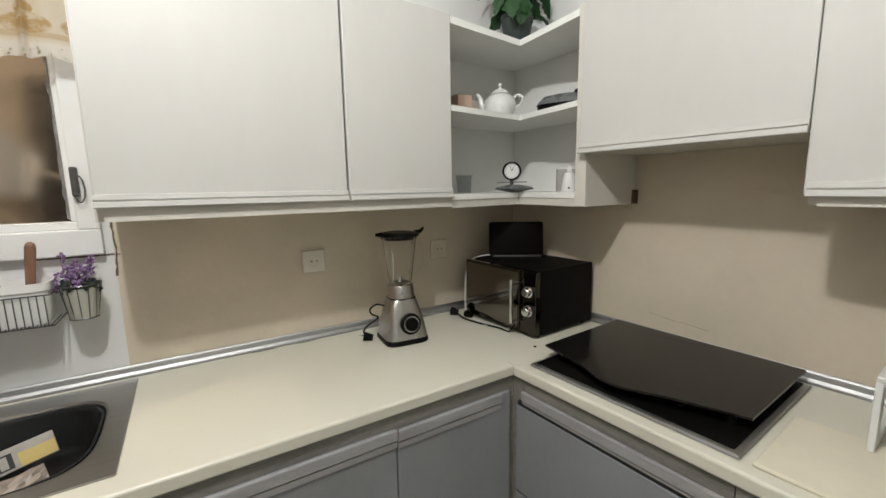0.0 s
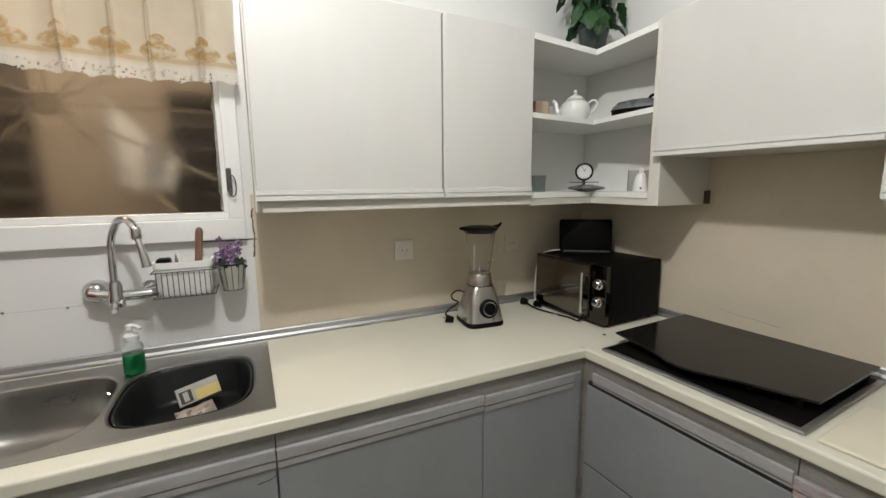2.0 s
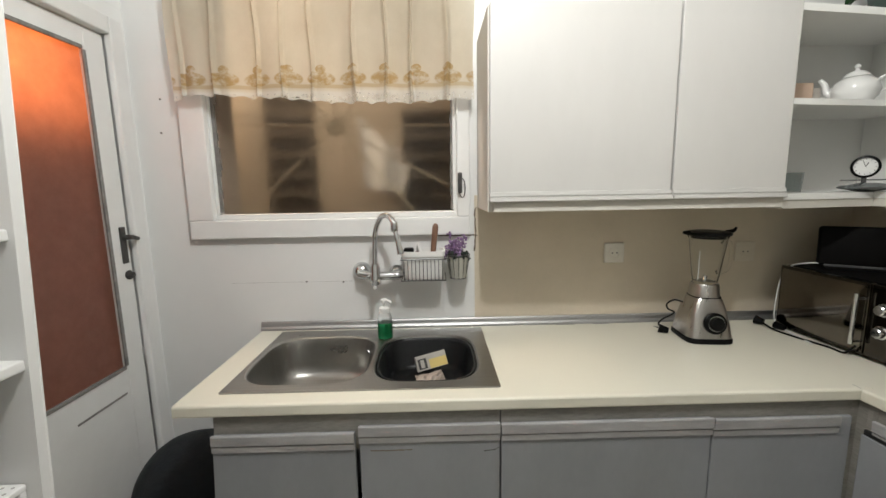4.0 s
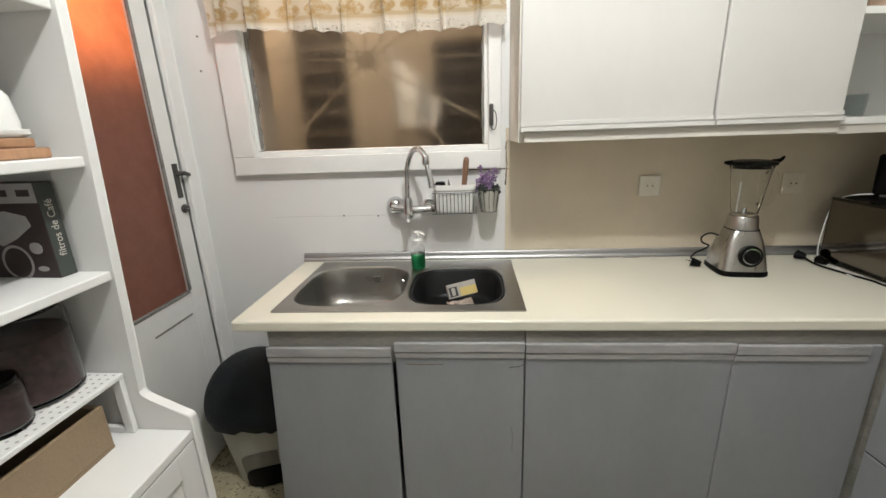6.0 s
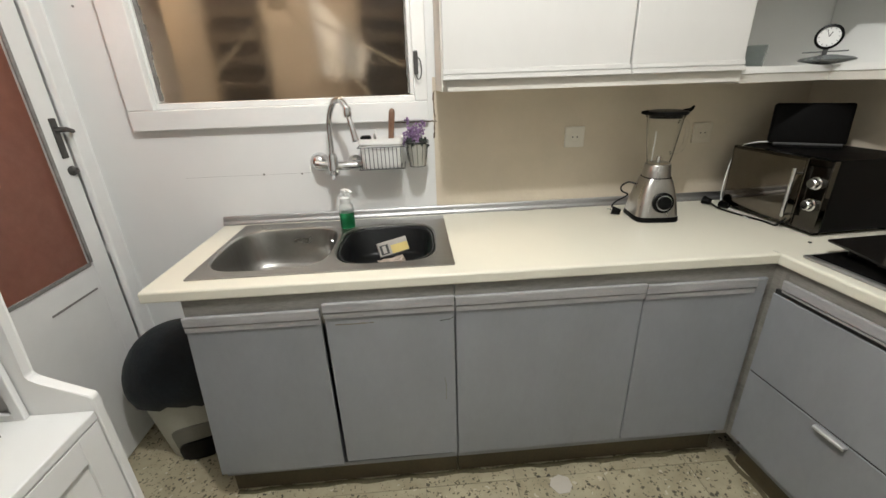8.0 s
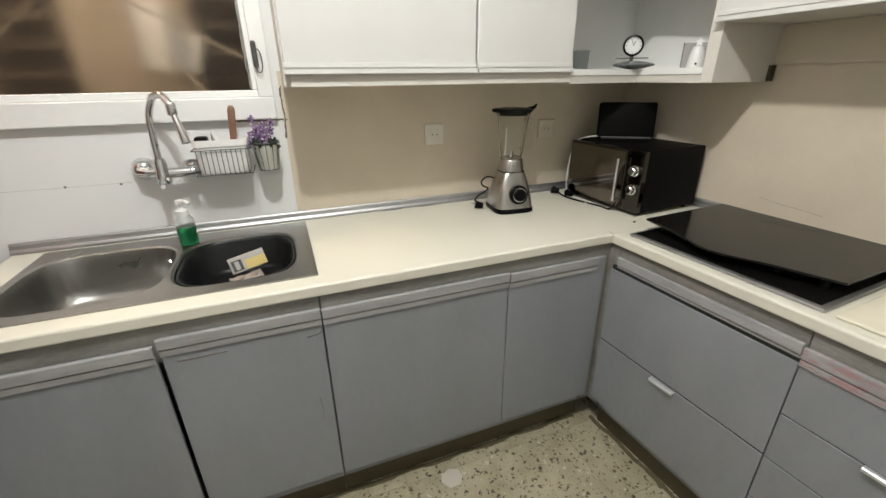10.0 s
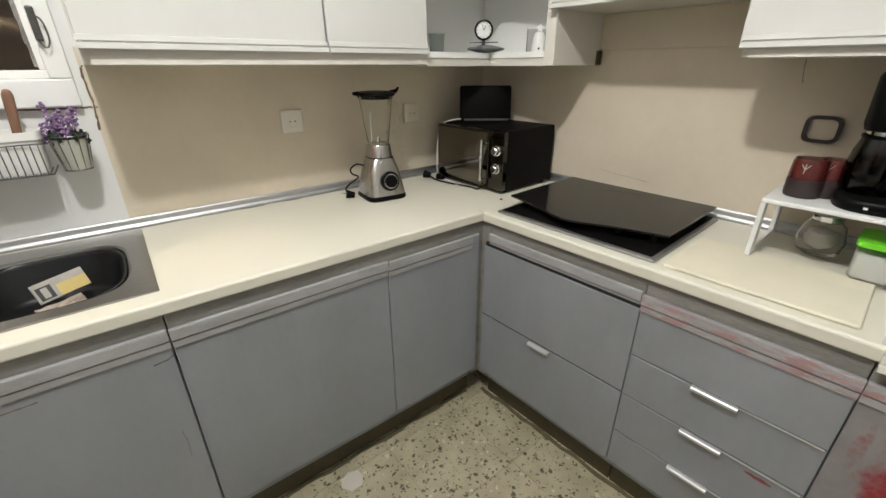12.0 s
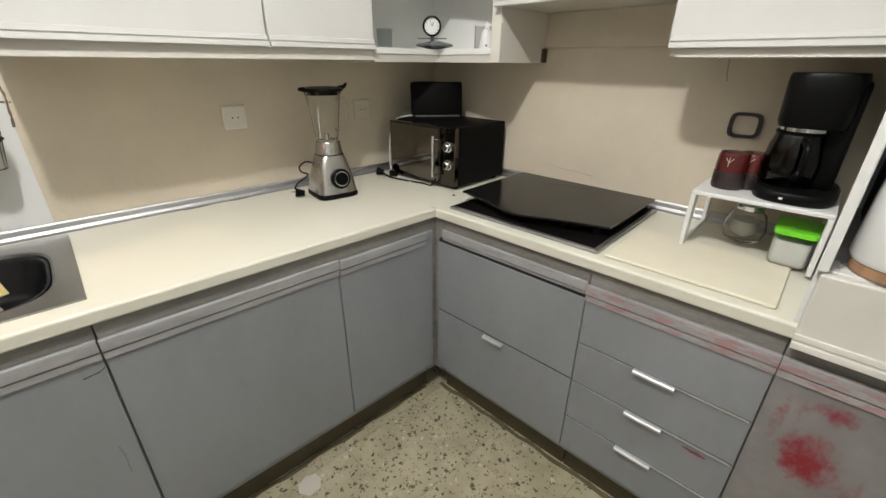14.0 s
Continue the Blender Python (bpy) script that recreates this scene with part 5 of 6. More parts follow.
# ---- blender ----
def blender_jug():
    b = thing("blender", (-0.790, -0.193, CZ1), "brushed steel jug blender with black dial and lid", "blender", turn=-6)
    def ring(h, z, pw=5.0, n=48):
        return [(x, y, z) for x, y in loop_points(0, 0, h, h * 1.03, pw, n)]
    part("foot", loft(bmesh.new(), [ring(0.080, 0.0), ring(0.083, 0.004), ring(0.082, 0.016), ring(0.079, 0.020)], True, True), BLACK, b, local=True, smooth=50)
    part("housing", loft(bmesh.new(), [ring(0.080, 0.020), ring(0.073, 0.060), ring(0.062, 0.110), ring(0.052, 0.150, 4.0), ring(0.049, 0.160, 3.0)], True, True), STEEL_BRIGHT, b, "brushed steel housing", local=True, smooth=50)
    part("seam", loft(bmesh.new(), [ring(0.0498, 0.1595, 3.0), ring(0.0498, 0.163, 2.6)], True, True), BLACK, b, local=True)
    part("collar", loft(bmesh.new(), [ring(0.049, 0.163, 2.4), ring(0.046, 0.205, 2.0), ring(0.044, 0.209, 2.0)], True, True), STEEL_BRIGHT, b, local=True, smooth=50)
    tilt = Matrix.Translation((0.006, -0.0755, 0.076)) @ Matrix.Rotation(radians(90 - 8), 4, "X")
    dial = part("dial", lathe(bmesh.new(), [(0.038, -0.004), (0.038, 0.006), (0.034, 0.009), (0.025, 0.009), (0.024, 0.020), (0.021, 0.023)], (0, 0, 0), 40, turn=tilt), BLACK, b, local=True, smooth=True)
    part("dial_ring", lathe(bmesh.new(), [(0.0285, 0.0092), (0.0285, 0.0120), (0.0245, 0.0120), (0.0245, 0.0092)], (0, 0, 0), 40, False, turn=tilt), CHROME, dial, local=True)
    jug = bmesh.new()
    lathe(jug, [(0.036, 0.209), (0.041, 0.214), (0.045, 0.24), (0.062, 0.375), (0.065, 0.378), (0.0655, 0.385), (0.062, 0.385), (0.059, 0.375), (0.042, 0.242), (0.036, 0.218)], (0, 0, 0), 40)
    j = part("jug", jug, GLASS, b, "clear glass jug", local=True, smooth=True)
    part("jug_handle", tube(bmesh.new(), [(0.060, 0.014, 0.365), (0.092, 0.020, 0.350), (0.098, 0.021, 0.30), (0.085, 0.018, 0.255), (0.046, 0.010, 0.245)], 0.007, n=10), GLASS, b, local=True, smooth=True)
    part("blades", tube(bmesh.new(), [(-0.002, 0, 0.216), (0.0, 0, 0.236)], 0.008, curve=False), CHROME, b, local=True)
    part("stirring_stick", tube(bmesh.new(), [(-0.030, -0.01, 0.222), (-0.028, -0.008, 0.330)], 0.0022, n=6, curve=False), PORCELAIN, b, local=True)
    lid = part("lid", lathe(bmesh.new(), [(0.056, 0.376), (0.058, 0.386), (0.072, 0.387), (0.074, 0.392), (0.072, 0.398), (0.052, 0.402), (0.040, 0.401)], (0, 0, 0), 40), BLACK, b, "black plastic lid", local=True, smooth=True)
    part("lid_lug", tube(bmesh.new(), [(0.066, 0.004, 0.394), (0.088, 0.006, 0.400), (0.100, 0.008, 0.412)], (0.010, 0.004), n=10), BLACK, lid, local=True, smooth=True)
    part("lid_lug", tube(bmesh.new(), [(-0.066, 0.0, 0.394), (-0.088, 0.0, 0.396)], (0.010, 0.005), n=10), BLACK, lid, local=True, smooth=True)
    c = b
    part("cord", tube(bmesh.new(), [(-0.840, -0.16, 0.985), (-0.866, -0.14, 0.990), (-0.888, -0.13, 0.972), (-0.880, -0.125, 0.950), (-0.858, -0.13, 0.938), (-0.872, -0.13, 0.925), (-0.900, -0.13, 0.912), (-0.916, -0.13, 0.896), (-0.918, -0.135, 0.886)], 0.0032, n=8), BLACK, c)
    part("plug", tube(bmesh.new(), [(-0.922, -0.142, 0.879), (-0.908, -0.150, 0.876), (-0.893, -0.158, 0.873)], (0.017, 0.011), n=14, curve=False), BLACK, c)
    part("plug_pin", tube(bmesh.new(), [(-0.922, -0.138, 0.880), (-0.938, -0.134, 0.882)], 0.0024, n=8, curve=False), CHROME, c)


blender_jug()

# ---- microwave ----
def microwave():
    m = thing("microwave", (-0.393, -0.500, CZ1), "small black microwave oven with chrome bar handle", "microwave", turn=3.0)
    W, D, H0, H1 = 0.400, 0.320, 0.012, 0.252
    # Local axes: the front looks along -x, its width runs along +y.
    part("body", boxed(0.012, D, 0, W, H0, H1, b=0.005), BLACK_MATT, m, local=True)
    for x, y in ((0.03, 0.03), (0.03, W - 0.03), (D - 0.03, 0.03), (D - 0.03, W - 0.03)):
        part("foot", lathe(bmesh.new(), [(0.012, 0), (0.014, H0 + 0.002)], (x, y, 0), 12), BLACK, m, local=True)
    d = part("door", boxed(-0.012, 0.012, 0.082, W, H0 + 0.002, H1 - 0.002, b=0.003), BLACK_GLASS, m, "glossy black door", local=True)
    part("door_window", boxed(-0.0132, -0.0122, 0.090, W - 0.008, H0 + 0.012, H1 - 0.012, b=0.0003), DARK_DOOR_GLASS, d, "dark see-through window", local=True)
    part("control_panel", boxed(-0.012, 0.012, 0.0, 0.079, H0 + 0.002, H1 - 0.002, b=0.003), BLACK_GLASS, m, local=True)
    part("handle", tube(bmesh.new(), [(-0.042, 0.095, 0.048), (-0.042, 0.095, 0.216)], 0.0065, n=14, curve=False), CHROME, d, "chrome bar handle", local=True, smooth=True)
    for z in (0.055, 0.198):
        part("handle_post", tube(bmesh.new(), [(-0.012, 0.095, z), (-0.040, 0.095, z)], 0.004, n=10, curve=False), CHROME, d, local=True)
    for z in (0.176, 0.104):
        part("knob", lathe(bmesh.new(), [(0.021, 0), (0.021, 0.006), (0.017, 0.008), (0.016, 0.022), (0.013, 0.025)], (-0.0122, 0.034, z), 28, turn=Matrix.Rotation(radians(-90), 4, "Y")), CHROME, m, "chrome control knob", local=True, smooth=True)
    tb = thing("black_radio", (-0.255, -0.232, CZ1 + 0.253), "black tablet-like radio standing on the microwave", "radio", turn=-35)
    part("stand", boxed(-0.10, 0.10, -0.03, 0.035, 0, 0.012, b=0.003), BLACK, tb, local=True)
    part("screen_body", boxed(-0.115, 0.115, -0.012, 0.022, 0.010, 0.156, b=0.010, seg=3, turn=Matrix.Rotation(radians(-9), 4, "X")), BLACK_MATT, tb, local=True, smooth=True)
    part("front_bar", boxed(-0.10, 0.10, -0.030, -0.022, 0.010, 0.018, b=0.002), WIRE, tb, local=True)
    ch = thing("charger_cable", (-0.41, -0.2, CZ1), "white charging cable hanging from the radio", "cable")
    part("connector", boxed(-0.335, -0.305, -0.185, -0.170, 1.124, 1.136, b=0.003, turn=None), WHITE_PLASTIC, ch)
    part("lead", tube(bmesh.new(), [(-0.335, -0.178, 1.130), (-0.38, -0.150, 1.125), (-0.408, -0.115, 1.105), (-0.418, -0.095, 1.05), (-0.425, -0.090, 0.95), (-0.425, -0.095, 0.885), (-0.43, -0.13, 0.866), (-0.445, -0.22, 0.864), (-0.46, -0.30, 0.864)], 0.0024, n=8), WHITE_PLASTIC, ch)
    cd = m
    part("cord", tube(bmesh.new(), [(-0.47, -0.09, 0.872), (-0.475, -0.16, 0.866), (-0.455, -0.25, 0.8645), (-0.43, -0.33, 0.8645), (-0.425, -0.38, 0.8645), (-0.424, -0.41, 0.90)], 0.0038, n=8), BLACK, cd)
    part("plug", tube(bmesh.new(), [(-0.485, -0.070, 0.880), (-0.470, -0.095, 0.876)], (0.018, 0.012), n=14, curve=False), BLACK, cd)
    lump = part("wall_plug_body", tube(bmesh.new(), [(-0.445, -0.125, 0.874), (-0.440, -0.160, 0.874)], (0.016, 0.011), n=12, curve=False), BLACK, cd)
    solid("crumb", boxed(-0.452, -0.444, -0.546, -0.538, CZ1, CZ1 + 0.004, b=0.001), INK, "small dark crumb on the worktop", "crumb")


microwave()

# ---- hob ----
def hob():
    h = thing("hob", (-0.31, -0.92, CZ1), "black gas hob closed by a smoked glass lid", "hob")
    X0, X1, Y0, Y1 = -0.578, -0.080, -1.206, -0.646
    part("tray", boxed(X0, X1, Y0, Y1, CZ1 + 0.0005, CZ1 + 0.010, b=0.004), ALU, h, "steel edge frame")
    part("cooking_surface", boxed(X0 + 0.017, X1 - 0.013, Y0 + 0.015, Y1 - 0.013, CZ1 + 0.010, CZ1 + 0.013, b=0.001), BLACK_MATT, h)
    for x, y in ((-0.42, -1.06), (-0.42, -0.79), (-0.20, -1.06), (-0.20, -0.79)):
        part("burner", lathe(bmesh.new(), [(0.045, 0.013), (0.045, 0.022), (0.035, 0.026), (0.02, 0.028)], (x, y, CZ1), 28), BLACK, h)
        part("pan_support", boxed(x - 0.09, x + 0.09, y - 0.004, y + 0.004, CZ1 + 0.028, CZ1 + 0.034, b=0.001), BLACK, h)
    front = []
    for k in range(33):
        t = k / 32
        bow = 0.085 * (0.55 * math.sin(math.pi * t) + 0.45 * math.exp(-((t - 0.5) / 0.17) ** 2))
        front.append((-0.4955 + 0.0235 * t - bow, -0.636 - 0.556 * t))
    outline = front + [(-0.084, -1.192), (-0.084, -0.636)]
    lid = part("glass_lid", loft(bmesh.new(), [[(x, y, CZ1 + up) for x, y in outline] for up in (0.042, 0.048)], True, True), HOB_GLASS, h, "smoked glass lid with a bowed front edge")
    for y in (-1.15, -0.69):
        part("lid_hinge", boxed(-0.105, -0.084, y - 0.025, y + 0.025, CZ1 + 0.010, CZ1 + 0.042, b=0.003), BLACK, lid)
        part("lid_buffer", lathe(bmesh.new(), [(0.010, 0.013), (0.010, 0.042)], (-0.465, y, CZ1), 14), BLACK, lid)
    swung(h, -0.578, 0.003)


hob()

# ---- cutting board, small stand and what is on it ----
swung(solid("cutting_board", boxed(-0.545, -0.270, -1.612, -1.225, CZ1 + 0.0004, CZ1 + 0.010, b=0.004), BOARD_MAT, "yellowed plastic cutting board lying on the worktop", "cutting board"), -0.545, -0.029)


def stand():
    x0, x1, y0, y1, zt = -0.315, -0.045, -1.640, -1.338, 1.020
    s = thing("shelf_riser", ((x0 + x1) / 2, (y0 + y1) / 2, CZ1), "white metal shelf riser standing on the worktop", "shelf riser")
    part("top", boxed(x0, x1, y0, y1, zt, zt + 0.012, b=0.003), HUTCH_WHITE, s)
    for y in (y0, y1 - 0.012):
        for x in (x0, x1 - 0.035):
            part("leg", boxed(x, x + 0.035, y, y + 0.012, CZ1 + 0.0105, zt, b=0.002), HUTCH_WHITE, s)
        part("side_rail", boxed(x0 + 0.035, x1 - 0.035, y, y + 0.012, CZ1 + 0.0105, CZ1 + 0.026, b=0.002), HUTCH_WHITE, s)
    z = zt + 0.0125
    things = [s]
    c = thing("coffee_machine", (-0.17, -1.545, z), "black drip coffee machine with glass jug", "coffee machine")
    part("base", loft(bmesh.new(), [[(x, y, z + h) for x, y in loop_points(-0.175, -1.545, 0.125 * f, 0.088 * f, 3.0, 40)] for f, h in ((0.97, 0.0), (1.0, 0.004), (1.0, 0.024), (0.95, 0.030))], True, True), BLACK, c, smooth=50)
    part("tower", boxed(-0.215, -0.068, -1.614, -1.560, z + 0.028, z + 0.284, b=0.012, seg=3), BLACK, c, smooth=True)
    part("head", loft(bmesh.new(), [[(x, y, z + h) for x, y in loop_points(-0.168, -1.532, 0.106 * f, 0.074 * f, 3.5, 40)] for f, h in ((0.90, 0.1765), (0.96, 0.190), (1.0, 0.289), (0.96, 0.299))], True, True), BLACK, c, smooth=50)
    part("chrome_band", loft(bmesh.new(), [[(x, y, z + h) for x, y in loop_points(-0.190, -1.522, 0.056, 0.052, 2.2, 40)] for h in (0.166, 0.176)], True, True), CHROME, c, "chrome band", smooth=50)
    j = part("jug", lathe(bmesh.new(), [(0.050, 0.031), (0.062, 0.045), (0.064, 0.085), (0.057, 0.130), (0.050, 0.158), (0.047, 0.158), (0.054, 0.128), (0.061, 0.085), (0.058, 0.046), (0.046, 0.035)], (-0.195, -1.518, z), 36), SMOKED, c, "dark glass jug", smooth=True)
    part("coffee", lathe(bmesh.new(), [(0.045, 0.036), (0.057, 0.047), (0.060, 0.085), (0.056, 0.110)], (-0.195, -1.518, z), 36), COFFEE, j, smooth=True)
    part("jug_lid", lathe(bmesh.new(), [(0.052, 0.158), (0.053, 0.164), (0.030, 0.184)], (-0.195, -1.518, z), 32), BLACK, j, smooth=True)
    part("jug_handle", tube(bmesh.new(), [(-0.243, -1.532, z + 0.148), (-0.278, -1.544, z + 0.135), (-0.282, -1.546, z + 0.085), (-0.256, -1.536, z + 0.055)], 0.008, n=10), BLACK, j, smooth=True)
    part("switch_mark", boxed(-0.3010, -0.2995, -1.532, -1.524, z + 0.011, z + 0.016), WHITE_PLASTIC, c, "small white mark")
    things.append(c)
    for k, (x, y, r, h) in enumerate(((-0.219, -1.398, 0.038, 0.098), (-0.178, -1.438, 0.037, 0.096))):
        jar = thing("red_jar", (x, y, z), "dark red glazed canister beside the coffee machine", "canister", "red canisters")
        part("body", lathe(bmesh.new(), [(r * 0.93, 0), (r, 0.006), (r * 1.02, h * 0.6), (r * 0.98, h - 0.008), (r * 0.90, h), (r * 0.6, h + 0.001)], (x, y, z), 32), RED_JAR, jar, smooth=True)
        part("dark_foot", lathe(bmesh.new(), [(r * 0.96, 0.0005), (r * 1.02, 0.008), (r * 1.032, h * 0.48)], (x, y, z), 32, False), CARD_DARK, jar, "dark lower glaze", smooth=True)
        twig = tube(bmesh.new(), [(x - r * 1.03, y + 0.004, z + 0.064), (x - r * 1.03, y + 0.003, z + 0.088)], 0.0009, n=5, curve=False)
        for dy in (-0.009, 0.009):
            tube(twig, [(x - r * 1.03, y + 0.003, z + 0.074), (x - r * 1.01, y + 0.003 + dy, z + 0.086)], 0.0008, n=5, curve=False)
        things.append(jar)
        part("leaf_mark", twig, PAPER, jar, "pale twig motif")
    zt = CZ1 + 0.0105
    b = thing("food_box", (-0.22, -1.575, zt), "clear food box with bright green lid", "food box")
    part("tub", loft(bmesh.new(), [[(x, y, zt + h) for x, y in loop_points(-0.225, -1.584, 0.060 * f, 0.042 * f, 6.0, 40)] for f, h in ((0.92, 0.0), (1.0, 0.004), (1.06, 0.085))], True, True), FROST, b, smooth=50)
    part("contents", loft(bmesh.new(), [[(x, y, zt + h) for x, y in loop_points(-0.225, -1.584, 0.056 * f, 0.038 * f, 6.0, 40)] for f, h in ((0.94, 0.002), (1.0, 0.006), (1.03, 0.066))], True, True), WHITE_PLASTIC, b, "white contents", smooth=50)
    part("lid", loft(bmesh.new(), [[(x, y, zt + h) for x, y in loop_points(-0.225, -1.584, 0.067, 0.0475, 6.0, 40)] for h in (0.084, 0.098)], True, True), GREEN_LID, b, "bright green lid", smooth=50)
    gb = thing("glass_jar", (-0.16, -1.465, zt), "round clear glass jar lying under the riser", "jar")
    part("jar", lathe(bmesh.new(), [(0.030, 0), (0.048, 0.012), (0.054, 0.045), (0.044, 0.085), (0.030, 0.098), (0.028, 0.098), (0.040, 0.083), (0.050, 0.045), (0.044, 0.014)], (-0.16, -1.465, zt), 32), GLASS, gb, smooth=True)
    part("lid", lathe(bmesh.new(), [(0.032, 0.096), (0.034, 0.099), (0.034, 0.112), (0.030, 0.114)], (-0.16, -1.465, zt), 32), CHROME, gb, smooth=True)
    part("pale_ball", lathe(bmesh.new(), [(0.010, 0.016), (0.030, 0.028), (0.036, 0.045), (0.030, 0.064), (0.010, 0.074)], (-0.16, -1.465, zt), 24), PAPER, gb, smooth=True)
    things += [b, gb]
    for ob in things:
        swung(ob, -0.315, -0.036)


stand()
# Square dark ring on the wall.
bm = bmesh.new()
lo = [[(0.0, y, z) for y, z in loop_points(-1.352, 1.178, h, h * 0.88, 4.5, 48)] for h in (0.042, 0.042, 0.032, 0.032)]
lo = [[(-0.004 - dx, y, z) for _, y, z in ring] for ring, dx in zip(lo, (0.0, 0.014, 0.014, 0.0))]
swung(solid("wall_trivet", loft(bm, lo, False), CARD_DARK, "dark square trivet ring hung on the wall", "trivet", smooth=True), 0, WALL_DX)

# ---- tall open unit beyond the worktop ----
def tall_unit():
    t = thing("larder_unit", (-0.3, -1.95, 0.80), "white open larder unit with a moulded drawer front", "cabinet")
    part("side_foot", boxed(-0.600, -0.036, -1.678, -1.6465, CZ1 + 0.0005, 0.9880, b=0.002), HUTCH_WHITE, t)
    part("side_panel", boxed(-0.618, -0.036, -1.664, -1.6465, 0.9885, 2.1, b=0.002), HUTCH_WHITE, t)
    for ob in t.children:  # the panel stands square to the room, not to the skewed run
        for v in ob.data.vertices:
            v.co.y -= math.tan(SKEW) * (v.co.x + t.location.x + 0.622)
    part("side_panel", boxed(-0.560, -0.036, -2.25, -2.228, 0.99, 2.1, b=0.002), HUTCH_WHITE, t)
    part("deck", boxed(-0.600, -0.036, -2.25, -1.679, 0.968, 0.988, b=0.003), HUTCH_WHITE, t)
    f = part("drawer_front", boxed(-0.622, -0.602, -2.25, -1.6558, 0.822, 0.984, b=0.004), CREAM_PAINT, t)
    part("moulding", upper_lip(bmesh.new(), "y", -0.6225, -2.25, -1.6558, 0.818), CREAM_PAINT, f)
    part("top_board", boxed(-0.560, -0.036, -2.227, -1.679, 1.70, 1.72, b=0.002), HUTCH_WHITE, t)
    j = thing("white_jug", (-0.545, -1.762, 0.989), "tall white canister on a wooden base ring", "canister")
    part("wooden_base", lathe(bmesh.new(), [(0.070, 0), (0.074, 0.003), (0.074, 0.022), (0.071, 0.024)], (-0.545, -1.762, 0.989), 36), WOOD, j, "light wooden base ring", smooth=True)
    part("body", lathe(bmesh.new(), [(0.076, 0.024), (0.081, 0.034), (0.077, 0.15), (0.068, 0.26), (0.062, 0.268), (0.02, 0.270)], (-0.545, -1.762, 0.989), 40), PORCELAIN, j, smooth=True)
    # Plain box added to make the larder dark behind the canister.
    d = thing("storage_box", (-0.27, -1.86, 0.989), "plain dark brown box added to fill the larder behind the canister", "box")
    part("body", boxed(-0.440, -0.10, -2.02, -1.705, 0.9885, 1.360, b=0.008, seg=2), CARD_DARK, d)
    part("lid", boxed(-0.446, -0.094, -2.026, -1.699, 1.3605, 1.400, b=0.008, seg=2), CARD_DARK, d)
    swung(d, -0.622)
    swung(t, -0.622)
    swung(j, -0.622)


tall_unit()

# ---- things on the corner shelf ----
def teapot():
    at = (-0.325, -0.205, 1.6935)
    t = thing("teapot", at, "white porcelain teapot with round lid knob", "teapot", turn=-48)
    small = Matrix.Scale(0.91, 4)
    part("body", lathe(bmesh.new(), [(0.044, 0), (0.049, 0.004), (0.066, 0.028), (0.072, 0.050), (0.064, 0.078), (0.046, 0.094), (0.038, 0.098)], (0, 0, 0), 40, turn=small), PORCELAIN, t, local=True, smooth=True)
    lid = part("lid", lathe(bmesh.new(), [(0.042, 0.0985), (0.040, 0.104), (0.024, 0.118), (0.008, 0.123), (0.006, 0.130), (0.010, 0.137), (0.008, 0.144), (0.003, 0.147)], (0, 0, 0), 36, turn=small), PORCELAIN, t, local=True, smooth=True)
    part("spout", tube(bmesh.new(), [(-0.044, 0, 0.030), (-0.071, 0, 0.048), (-0.080, 0, 0.078), (-0.094, 0, 0.097)], (0.015, 0.007), n=14), PORCELAIN, t, local=True, smooth=True)
    part("handle", tube(bmesh.new(), [(0.050, 0, 0.071), (0.071, 0, 0.084), (0.089, 0, 0.073), (0.082, 0, 0.048), (0.057, 0, 0.031)], 0.0048, n=12), PORCELAIN, t, local=True, smooth=True)


teapot()
zs = 1.6935
bx = thing("cork_box", (-0.47, -0.13, zs), "small tan cork box at the shelf's back", "box")
part("body", boxed(-0.50, -0.430, -0.16, -0.10, zs, zs + 0.085, b=0.003), CORK, bx)
cd = thing("white_card", (-0.43, -0.12, zs), "small white card leaning behind the teapot", "card")
part("sheet", boxed(-0.425, -0.370, -0.125, -0.122, zs, zs + 0.075, b=0.001), PAPER, cd)


def roaster():
    at = (-0.165, -0.400, zs)
    r = thing("lidded_roaster", at, "small dark grey lidded roasting dish with loop handle", "roaster", turn=-62)
    part("dish", loft(bmesh.new(), [[(x, y, h) for x, y in loop_points(0, 0, 0.105 * f, 0.062 * f, 3.0, 40)] for f, h in ((0.85, 0), (0.97, 0.006), (1.0, 0.030), (1.03, 0.032))], True, True), BLACK, r, local=True, smooth=50)
    part("lid", loft(bmesh.new(), [[(x, y, h) for x, y in loop_points(0, 0, 0.105 * f, 0.062 * f, 2.8, 40)] for f, h in ((1.02, 0.0325), (0.98, 0.042), (0.80, 0.062), (0.40, 0.070))], True, True), ROASTER_LID, r, local=True, smooth=50)
    part("handle", tube(bmesh.new(), [(0.035, 0, 0.056), (0.040, 0, 0.078), (0.062, 0, 0.080), (0.070, 0, 0.052)], 0.006, n=10), BLACK, r, local=True, smooth=True)


roaster()


